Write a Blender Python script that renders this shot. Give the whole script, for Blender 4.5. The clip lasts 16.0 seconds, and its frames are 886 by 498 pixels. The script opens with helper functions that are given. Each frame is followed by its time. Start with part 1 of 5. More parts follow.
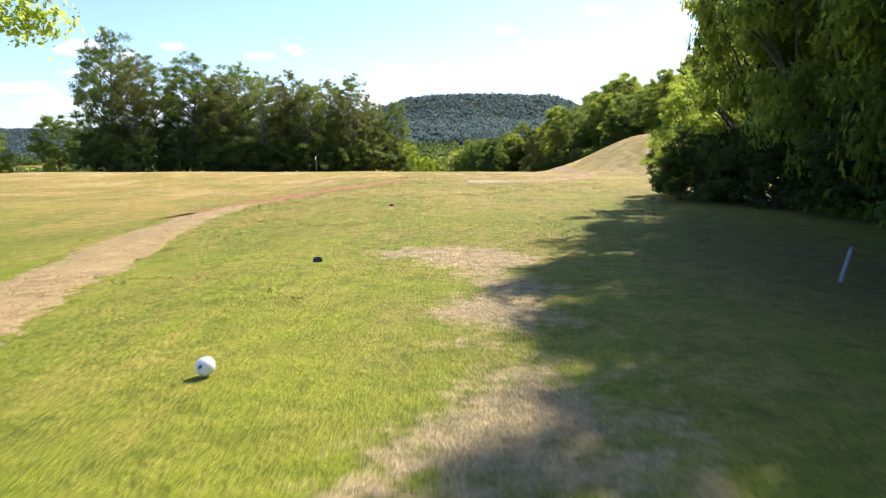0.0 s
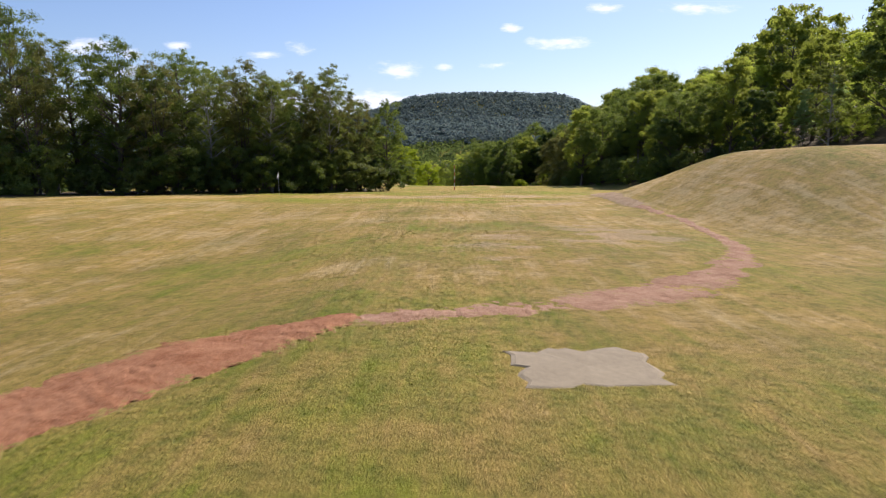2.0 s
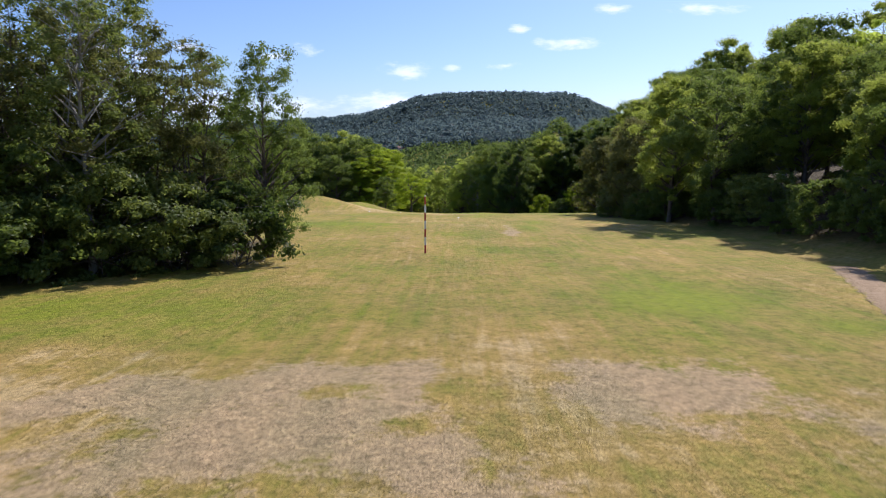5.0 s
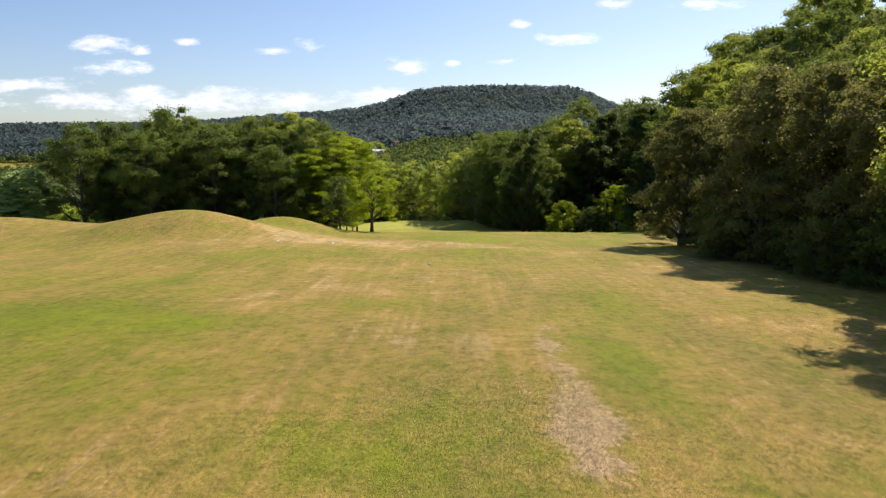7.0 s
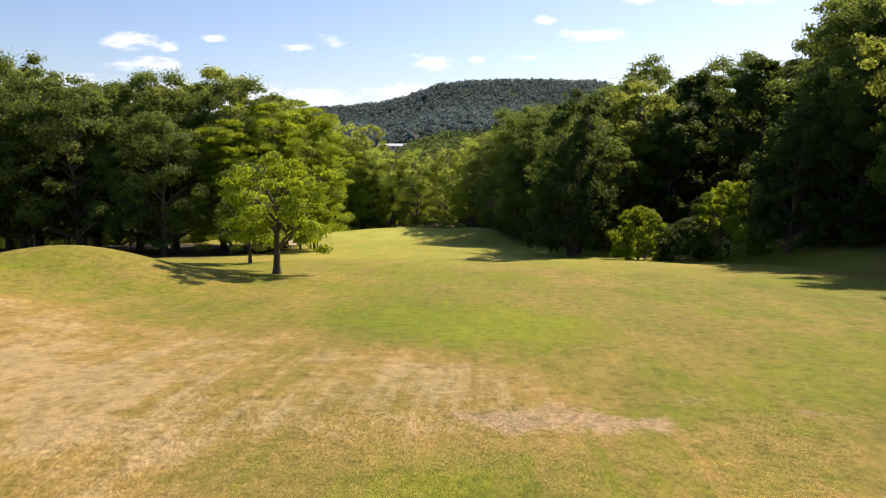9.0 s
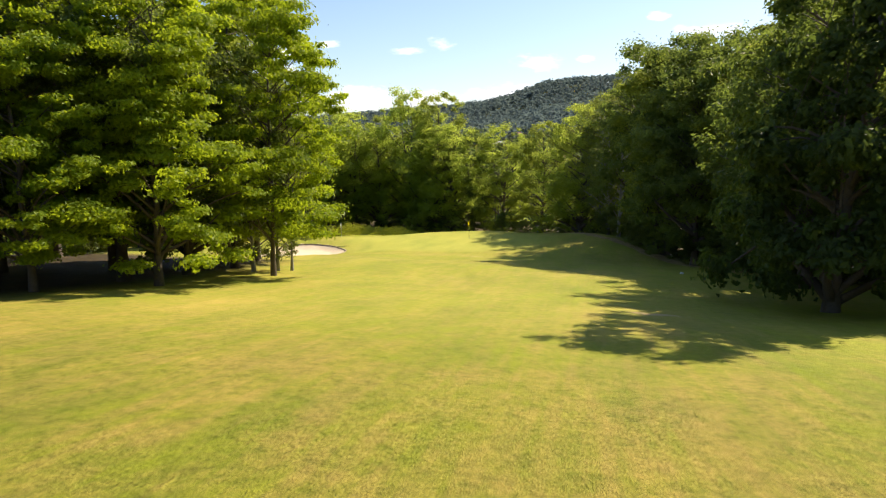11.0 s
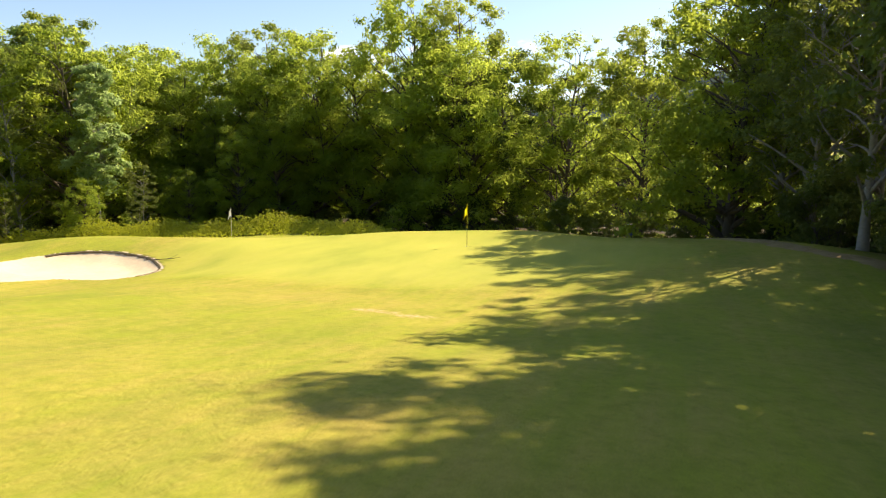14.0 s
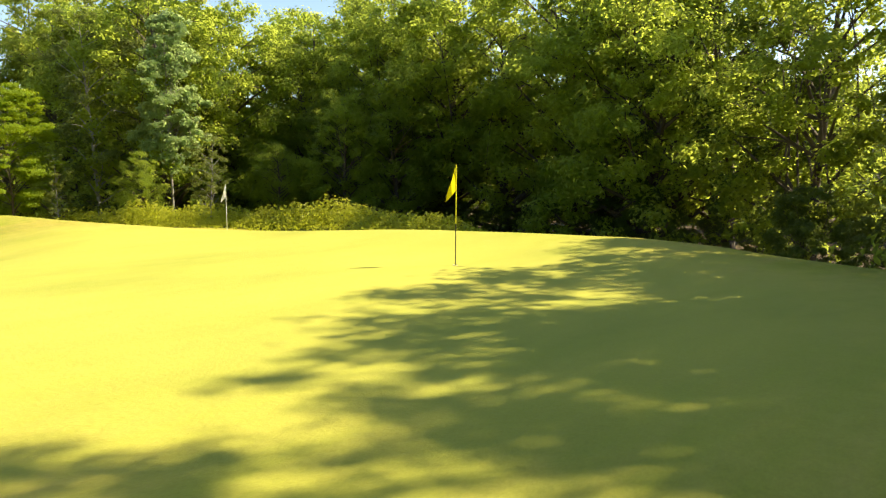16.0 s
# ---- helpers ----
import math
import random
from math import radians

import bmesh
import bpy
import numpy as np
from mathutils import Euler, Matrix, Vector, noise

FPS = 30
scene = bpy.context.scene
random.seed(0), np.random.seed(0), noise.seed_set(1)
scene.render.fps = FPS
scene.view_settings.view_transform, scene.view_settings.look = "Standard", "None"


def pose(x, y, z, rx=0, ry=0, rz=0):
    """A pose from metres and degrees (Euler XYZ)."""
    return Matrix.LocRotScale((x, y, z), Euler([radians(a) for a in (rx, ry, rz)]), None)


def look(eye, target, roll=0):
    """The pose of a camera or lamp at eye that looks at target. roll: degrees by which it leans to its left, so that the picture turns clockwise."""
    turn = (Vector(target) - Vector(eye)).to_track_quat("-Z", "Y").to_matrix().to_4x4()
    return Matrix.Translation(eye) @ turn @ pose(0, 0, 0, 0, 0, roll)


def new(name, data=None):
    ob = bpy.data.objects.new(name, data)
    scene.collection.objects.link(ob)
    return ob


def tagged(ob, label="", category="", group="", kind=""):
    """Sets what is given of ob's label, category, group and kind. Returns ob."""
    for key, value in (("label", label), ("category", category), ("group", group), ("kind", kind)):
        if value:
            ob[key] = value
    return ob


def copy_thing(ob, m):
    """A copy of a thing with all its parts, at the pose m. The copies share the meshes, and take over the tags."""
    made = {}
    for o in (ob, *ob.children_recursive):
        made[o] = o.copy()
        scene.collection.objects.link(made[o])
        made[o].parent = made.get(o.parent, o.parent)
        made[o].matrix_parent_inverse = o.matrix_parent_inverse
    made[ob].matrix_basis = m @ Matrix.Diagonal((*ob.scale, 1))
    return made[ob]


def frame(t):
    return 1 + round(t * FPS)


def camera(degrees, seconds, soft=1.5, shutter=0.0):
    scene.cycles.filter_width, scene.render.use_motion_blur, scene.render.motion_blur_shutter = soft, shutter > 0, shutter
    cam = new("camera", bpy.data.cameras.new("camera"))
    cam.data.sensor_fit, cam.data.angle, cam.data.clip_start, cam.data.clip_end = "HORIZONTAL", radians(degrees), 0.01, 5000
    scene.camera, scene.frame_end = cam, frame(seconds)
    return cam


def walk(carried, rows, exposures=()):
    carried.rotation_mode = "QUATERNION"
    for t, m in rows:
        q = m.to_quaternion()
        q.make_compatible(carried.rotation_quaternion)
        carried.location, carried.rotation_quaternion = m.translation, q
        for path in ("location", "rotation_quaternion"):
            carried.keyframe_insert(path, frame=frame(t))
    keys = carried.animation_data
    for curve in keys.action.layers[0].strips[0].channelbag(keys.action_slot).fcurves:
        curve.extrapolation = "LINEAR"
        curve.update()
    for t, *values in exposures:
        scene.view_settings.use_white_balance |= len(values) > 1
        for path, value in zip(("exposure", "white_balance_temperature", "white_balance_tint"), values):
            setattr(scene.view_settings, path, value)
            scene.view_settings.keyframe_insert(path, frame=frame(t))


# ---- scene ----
# camera and its flight along the hole
cam = camera(66.2, 16.0, soft=1.2, shutter=0.12)
PATH = [
    (0.0, pose(0.000, 0.000, 1.300, 81.900, -0.000, 0.000)),
    (0.5, pose(0.000, 4.984, 1.657, 81.900, 0.014, 0.099)),
    (1.0, pose(0.132, 10.379, 2.089, 81.900, 0.028, 0.198)),
    (1.5, pose(0.132, 16.175, 2.531, 81.800, 0.042, 0.297)),
    (2.0, pose(0.066, 22.232, 2.936, 81.800, 0.056, 0.396)),
    (2.5, pose(0.132, 28.672, 3.219, 81.800, 0.070, 0.495)),
    (3.0, pose(0.264, 35.402, 3.661, 81.800, 0.169, 0.481)),
    (3.5, pose(0.528, 43.261, 4.076, 81.900, 0.085, 0.594)),
    (4.0, pose(1.188, 51.997, 4.099, 81.901, 0.113, 0.792)),
    (4.5, pose(1.914, 61.434, 3.890, 81.901, 0.141, 0.990)),
    (7.0, pose(4.302, 108.259, 2.754, 81.500, 0.015, 1.099)),
    (7.5, pose(4.532, 117.552, 2.510, 81.400, -0.084, 1.114)),
    (8.0, pose(4.896, 126.564, 2.132, 81.300, -0.139, 1.425)),
    (8.5, pose(5.300, 135.845, 1.493, 81.301, -0.149, 2.033)),
    (9.0, pose(5.710, 144.780, 0.599, 81.205, -0.199, 3.052)),
    (11.5, pose(4.246, 188.687, -4.459, 81.400, -0.009, 13.708)),
    (12.0, pose(3.250, 197.314, -5.588, 81.504, -0.126, 14.940)),
    (12.5, pose(2.456, 204.566, -6.566, 81.509, -0.205, 15.760)),
    (13.0, pose(1.934, 210.391, -7.442, 81.515, -0.184, 16.566)),
    (13.5, pose(1.788, 216.136, -8.235, 81.521, -0.193, 17.175)),
    (14.0, pose(1.936, 222.153, -8.881, 81.546, -0.207, 19.098)),
    (14.5, pose(1.925, 227.830, -9.542, 81.795, -0.217, 21.728)),
    (15.0, pose(1.840, 233.313, -10.176, 81.950, -0.330, 27.099)),
    (15.5, pose(1.770, 237.966, -10.747, 82.175, -0.394, 34.373)),
    (16.0, pose(1.565, 242.175, -11.256, 82.177, -0.416, 42.330)),
]
EXPOSURES = [
    (0.0, 1.05, 5700, 14), (1.0, 0.80, 5650, 17), (2.0, 0.27, 5850, 21), (3.5, 0.20, 5350, 23), (4.7, 0.22, 5250, 22), (7.0, 0.32, 6150, 17),
    (8.5, 0.45, 6300, 20), (9.2, 0.48, 6350, 22), (11.5, 0.76, 6550, 13), (13.2, 0.78, 6750, 14), (14.0, 1.0, 6850, 13), (14.5, 1.10, 6900, 13), (16.0, 1.32, 7000, 11),
]
walk(cam, PATH, EXPOSURES)

# ---- sky and sun ----
SUN_AZIMUTH, SUN_HEIGHT = 37.0, 43.5  # degrees right of +y, degrees up
sun_way = Vector((math.sin(radians(SUN_AZIMUTH)) * math.cos(radians(SUN_HEIGHT)),
                  math.cos(radians(SUN_AZIMUTH)) * math.cos(radians(SUN_HEIGHT)), math.sin(radians(SUN_HEIGHT))))
sun_data = bpy.data.lights.new("sun", "SUN")
sun_data.energy, sun_data.angle, sun_data.color = 5.1, radians(0.6), (1.0, 0.87, 0.64)
sun = new("sun", sun_data)
sun.matrix_world = look(sun_way * 100, (0, 0, 0))

# small fair-weather clouds: direction (x/y, z/y) and half sizes
CLOUDS = [
    (-0.518, 0.147, 0.062, 0.015), (-0.453, 0.139, 0.018, 0.008), (-0.387, 0.150, 0.022, 0.007),
    (-0.496, 0.113, 0.057, 0.012), (-0.445, 0.078, 0.028, 0.008), (-0.212, 0.146, 0.023, 0.011),
    (-0.259, 0.137, 0.033, 0.006), (-0.071, 0.115, 0.038, 0.015), (-0.006, 0.117, 0.018, 0.007),
    (0.070, 0.122, 0.027, 0.007), (0.090, 0.173, 0.017, 0.007), (0.154, 0.153, 0.052, 0.010),
    (0.220, 0.199, 0.032, 0.008), (0.350, 0.200, 0.062, 0.009), (-0.614, 0.090, 0.091, 0.013),
    (-0.392, 0.066, 0.300, 0.022), (-0.104, 0.072, 0.091, 0.018),
]


def build_sky():
    world = bpy.data.worlds.new("sky")
    scene.world = world
    world.use_nodes = True
    nt = world.node_tree
    nt.nodes.clear()
    n, l = nt.nodes.new, nt.links.new
    out, bg, sky = n("ShaderNodeOutputWorld"), n("ShaderNodeBackground"), n("ShaderNodeTexSky")
    sky.sky_type, sky.sun_disc = "NISHITA", False
    sky.sun_elevation, sky.sun_rotation = radians(SUN_HEIGHT), radians(SUN_AZIMUTH)
    sky.air_density, sky.dust_density, sky.ozone_density = 1.0, 0.7, 2.6
    bg.inputs["Strength"].default_value = 0.100
    co = n("ShaderNodeTexCoord")
    sep = n("ShaderNodeSeparateXYZ")
    l(co.outputs["Generated"], sep.inputs[0])
    u, v = n("ShaderNodeMath"), n("ShaderNodeMath")
    u.operation = v.operation = "DIVIDE"
    ay = n("ShaderNodeMath")
    ay.operation = "ABSOLUTE"
    l(sep.outputs[1], ay.inputs[0])
    l(sep.outputs[0], u.inputs[0]), l(ay.outputs[0], u.inputs[1])
    l(sep.outputs[2], v.inputs[0]), l(ay.outputs[0], v.inputs[1])
    flat = n("ShaderNodeCombineXYZ")
    l(u.outputs[0], flat.inputs[0]), l(v.outputs[0], flat.inputs[1])
    # billows push the outlines about
    puff = n("ShaderNodeTexNoise")
    puff.inputs["Scale"].default_value, puff.inputs["Detail"].default_value = 34, 9
    puff.inputs["Roughness"].default_value = 0.62
    stretch = n("ShaderNodeMapping")
    stretch.inputs["Scale"].default_value = (0.55, 1.5, 1)
    l(flat.outputs[0], stretch.inputs[0]), l(stretch.outputs[0], puff.inputs["Vector"])
    total = None
    for a, b, w, h in CLOUDS:
        m = n("ShaderNodeMapping")
        m.vector_type = "POINT"
        m.inputs["Location"].default_value = (-a / w, -b / h, 0)
        m.inputs["Scale"].default_value = (1 / w, 1 / h, 1)
        ln = n("ShaderNodeVectorMath")
        ln.operation = "LENGTH"
        fall = n("ShaderNodeMapRange")
        fall.inputs["From Min"].default_value, fall.inputs["From Max"].default_value = 1.5, 0.0
        l(flat.outputs[0], m.inputs[0]), l(m.outputs[0], ln.inputs[0]), l(ln.outputs["Value"], fall.inputs["Value"])
        if total is None:
            total = fall.outputs[0]
        else:
            mx = n("ShaderNodeMath")
            mx.operation = "MAXIMUM"
            l(total, mx.inputs[0]), l(fall.outputs[0], mx.inputs[1])
            total = mx.outputs[0]
    add = n("ShaderNodeMath")
    add.operation = "ADD"
    lump = n("ShaderNodeMath")
    lump.operation = "MULTIPLY_ADD"
    lump.inputs[1].default_value, lump.inputs[2].default_value = 2.6, -1.45
    l(puff.outputs["Fac"], lump.inputs[0])
    # no billow away from a cloud
    held = n("ShaderNodeMath")
    held.operation = "MULTIPLY"
    near = n("ShaderNodeMapRange")
    near.inputs["From Min"].default_value, near.inputs["From Max"].default_value = 0.0, 0.35
    l(total, near.inputs["Value"]), l(near.outputs[0], held.inputs[0])
    l(total, add.inputs[0]), l(lump.outputs[0], add.inputs[1])
    cut = n("ShaderNodeMapRange")
    cut.interpolation_type = "SMOOTHSTEP"
    cut.inputs["From Min"].default_value, cut.inputs["From Max"].default_value = 0.15, 1.0
    cut.inputs["To Max"].default_value = 0.92
    l(add.outputs[0], held.inputs[1]), l(held.outputs[0], cut.inputs["Value"])
    mix = n("ShaderNodeMix")
    mix.data_type = "RGBA"
    mix.inputs["B"].default_value = (9.6, 9.6, 9.8, 1)
    l(cut.outputs[0], mix.inputs["Factor"]), l(sky.outputs[0], mix.inputs["A"])
    l(mix.outputs["Result"], bg.inputs["Color"]), l(bg.outputs[0], out.inputs["Surface"])


build_sky()


# ---- materials ----
def material(name):
    m = bpy.data.materials.new(name)
    m.use_nodes = True
    nt = m.node_tree
    return m, nt, nt.nodes["Principled BSDF"], nt.nodes.new, nt.links.new


def ramp_node(new_node, stops):
    r = new_node("ShaderNodeValToRGB")
    while len(r.color_ramp.elements) < len(stops):
        r.color_ramp.elements.new(0.5)
    for e, (p, c) in zip(r.color_ramp.elements, stops):
        e.position, e.color = p, (*c, 1)
    return r


def noise_node(new_node, link, vec, scale, detail=4.0, rough=0.55):
    t = new_node("ShaderNodeTexNoise")
    t.inputs["Scale"].default_value, t.inputs["Detail"].default_value, t.inputs["Roughness"].default_value = scale, detail, rough
    link(vec, t.inputs["Vector"])
    return t.outputs["Fac"]


def math_node(new_node, link, op, a, b=None, c=None):
    m = new_node("ShaderNodeMath")
    m.operation = op
    for k, val in enumerate((a, b, c)):
        if val is None:
            continue
        if isinstance(val, (int, float)):
            m.inputs[k].default_value = val
        else:
            link(val, m.inputs[k])
    return m.outputs[0]


def mix_node(new_node, link, fac, a, b):
    m = new_node("ShaderNodeMix")
    m.data_type = "RGBA"
    for key, val in (("Factor", fac), ("A", a), ("B", b)):
        if isinstance(val, tuple):
            m.inputs[key].default_value = (*val, 1)
        elif isinstance(val, (int, float)):
            m.inputs[key].default_value = val
        else:
            link(val, m.inputs[key])
    return m.outputs["Result"]


def bump_node(new_node, link, height, bsdf, strength, dist):
    b = new_node("ShaderNodeBump")
    b.inputs["Strength"].default_value, b.inputs["Distance"].default_value = strength, dist
    link(height, b.inputs["Height"])
    link(b.outputs[0], bsdf.inputs["Normal"])


def turf_material():
    """Mown grass: lush, dry or bare by the cover attribute (red: dryness, green: bare soil, blue: putting green)."""
    m, nt, bsdf, n, l = material("turf")
    pos = n("ShaderNodeNewGeometry").outputs["Position"]
    cov = n("ShaderNodeAttribute")
    cov.attribute_name = "cover"
    sep = n("ShaderNodeSeparateColor")
    l(cov.outputs["Color"], sep.inputs[0])
    dry, bare, fine = sep.outputs
    litter_shade = cov.outputs["Alpha"]
    broad = noise_node(n, l, pos, 0.16, 5, 0.6)
    mid = noise_node(n, l, pos, 0.85, 5, 0.62)
    clump = noise_node(n, l, pos, 2.7, 4, 0.65)
    small = noise_node(n, l, pos, 7.0, 4, 0.7)
    # faint lines left by the mower along the hole
    lie = n("ShaderNodeMapping")
    lie.inputs["Scale"].default_value = (3.2, 0.15, 0.4)
    lie.inputs["Rotation"].default_value = (0, 0, 0.06)
    l(pos, lie.inputs[0])
    lines = noise_node(n, l, lie.outputs[0], 1.0, 5, 0.65)
    blades = noise_node(n, l, pos, 42.0, 3, 0.75)
    # broad and patchy dryness, damped on the putting green
    wob = math_node(n, l, "ADD", math_node(n, l, "MULTIPLY_ADD", broad, 2.5, -1.25), math_node(n, l, "MULTIPLY_ADD", mid, 1.7, -0.85))
    wob = math_node(n, l, "ADD", wob, math_node(n, l, "MULTIPLY_ADD", small, 0.6, -0.3))
    wob = math_node(n, l, "ADD", wob, math_node(n, l, "MULTIPLY_ADD", lines, 1.8, -0.9))
    wob = math_node(n, l, "ADD", wob, math_node(n, l, "MULTIPLY_ADD", clump, 0.55, -0.275))
    calm = math_node(n, l, "MULTIPLY_ADD", fine, -0.65, 1.0)
    smooth = math_node(n, l, "MAXIMUM", math_node(n, l, "MULTIPLY_ADD", fine, -1.3, 1.0), 0.15)
    d = math_node(n, l, "MULTIPLY_ADD", math_node(n, l, "MULTIPLY", wob, calm), math_node(n, l, "MULTIPLY_ADD", dry, 0.38, 0.36), dry)
    ramp = ramp_node(n, [(0.0, (0.290, 0.335, 0.018)), (0.20, (0.280, 0.296, 0.028)), (0.45, (0.362, 0.304, 0.058)),
                         (0.72, (0.455, 0.322, 0.088)), (1.0, (0.590, 0.440, 0.200))])
    l(d, ramp.inputs[0])
    lively = mix_node(n, l, math_node(n, l, "MULTIPLY_ADD", fine, 1.1, -0.35), ramp.outputs[0], (0.395, 0.405, 0.070))
    soil = mix_node(n, l, small, (0.390, 0.275, 0.135), (0.640, 0.485, 0.275))
    worn = math_node(n, l, "ADD", math_node(n, l, "MULTIPLY", bare, 1.35), math_node(n, l, "MULTIPLY_ADD", mid, 1.5, -0.95))
    worn = math_node(n, l, "ADD", worn, math_node(n, l, "MULTIPLY_ADD", small, 0.9, -0.45))
    cut = n("ShaderNodeMapRange")
    cut.interpolation_type = "SMOOTHSTEP"
    cut.inputs["From Min"].default_value, cut.inputs["From Max"].default_value = 0.35, 0.75
    l(math_node(n, l, "MULTIPLY", worn, math_node(n, l, "MINIMUM", math_node(n, l, "MULTIPLY", bare, 6.0), 1.0)), cut.inputs["Value"])
    base = mix_node(n, l, cut.outputs[0], lively, soil)
    base = mix_node(n, l, litter_shade, base, mix_node(n, l, small, (0.045, 0.036, 0.020), (0.130, 0.095, 0.055)))
    grain = ramp_node(n, [(0.30, (0.42, 0.44, 0.40)), (0.70, (1.26, 1.24, 1.20))])
    l(blades, grain.inputs[0])
    mult = n("ShaderNodeMix")
    mult.data_type, mult.blend_type = "RGBA", "MULTIPLY"
    l(math_node(n, l, "MAXIMUM", math_node(n, l, "MULTIPLY_ADD", fine, -1.0, 0.9), 0.2), mult.inputs["Factor"])
    l(base, mult.inputs["A"]), l(grain.outputs[0], mult.inputs["B"])
    tuft = ramp_node(n, [(0.32, (0.44, 0.47, 0.42)), (0.48, (0.90, 0.90, 0.88)), (0.66, (1.22, 1.18, 1.12))])
    l(math_node(n, l, "MULTIPLY_ADD", math_node(n, l, "ADD", small, clump), 0.68, -0.18), tuft.inputs[0])
    mult2 = n("ShaderNodeMix")
    mult2.data_type, mult2.blend_type = "RGBA", "MULTIPLY"
    l(math_node(n, l, "MULTIPLY_ADD", fine, -0.70, 0.66), mult2.inputs["Factor"])
    l(mult.outputs["Result"], mult2.inputs["A"]), l(tuft.outputs[0], mult2.inputs["B"])
    swathe = n("ShaderNodeMapping")
    swathe.inputs["Scale"].default_value = (0.42, 0.16, 0.3)
    swathe.inputs["Rotation"].default_value = (0, 0, 0.5)
    l(pos, swathe.inputs[0])
    shades = ramp_node(n, [(0.30, (0.76, 0.84, 0.80)), (0.50, (1.0, 1.0, 1.0)), (0.70, (1.16, 1.10, 1.14))])
    l(noise_node(n, l, swathe.outputs[0], 1.0, 4, 0.6), shades.inputs[0])
    mult3 = n("ShaderNodeMix")
    mult3.data_type, mult3.blend_type = "RGBA", "MULTIPLY"
    mult3.inputs["Factor"].default_value = 0.85
    l(mult2.outputs["Result"], mult3.inputs["A"]), l(shades.outputs[0], mult3.inputs["B"])
    l(mult3.outputs["Result"], bsdf.inputs["Base Color"])
    bsdf.inputs["Roughness"].default_value = 0.85
    bsdf.inputs["Specular IOR Level"].default_value = 0.15
    h = math_node(n, l, "ADD", blades, math_node(n, l, "MULTIPLY", small, 1.7))
    bump_node(n, l, math_node(n, l, "MULTIPLY", h, smooth), bsdf, 0.9, 0.05)
    return m


def leaf_material(name, dark, light, glow, shine=0.22, thin=0.50):
    """Leaves with a colour that varies from plant to plant and over the crown, and that let some sun through."""
    m, nt, bsdf, n, l = material(name)
    info = n("ShaderNodeObjectInfo")
    geo = n("ShaderNodeNewGeometry")
    patch = noise_node(n, l, geo.outputs["Position"], 0.55, 3)
    isl = geo.outputs["Random Per Island"]
    f = math_node(n, l, "ADD", math_node(n, l, "MULTIPLY", patch, 0.9), math_node(n, l, "MULTIPLY_ADD", isl, 0.5, -0.25))
    f = math_node(n, l, "ADD", f, math_node(n, l, "MULTIPLY_ADD", info.outputs["Random"], 0.9, -0.48))
    col = ramp_node(n, [(0.15, dark), (0.85, light)])
    l(f, col.inputs[0])
    l(col.outputs[0], bsdf.inputs["Base Color"])
    bsdf.inputs["Roughness"].default_value = 0.48
    bsdf.inputs["Specular IOR Level"].default_value = shine
    tr = n("ShaderNodeBsdfTranslucent")
    tint = mix_node(n, l, 0.55, col.outputs[0], glow)
    l(tint, tr.inputs["Color"])
    mx = n("ShaderNodeMixShader")
    mx.inputs[0].default_value = thin
    l(bsdf.outputs[0], mx.inputs[1]), l(tr.outputs[0], mx.inputs[2])
    l(mx.outputs[0], nt.nodes["Material Output"].inputs["Surface"])
    return m


def plain_material(name, a, b, scale, rough=0.7, bump=0.3, dist=0.01, metal=0.0, detail=5):
    """Two tones mixed by grain at two scales, with fine relief."""
    m, nt, bsdf, n, l = material(name)
    pos = n("ShaderNodeTexCoord").outputs["Object"]
    big = noise_node(n, l, pos, scale * 0.15, detail)
    fine = noise_node(n, l, pos, scale, detail, 0.65)
    f = math_node(n, l, "MULTIPLY_ADD", big, 0.8, math_node(n, l, "MULTIPLY_ADD", fine, 0.9, -0.35))
    l(mix_node(n, l, f, a, b), bsdf.inputs["Base Color"])
    bsdf.inputs["Roughness"].default_value, bsdf.inputs["Metallic"].default_value = rough, metal
    bump_node(n, l, fine, bsdf, bump, dist)
    return m


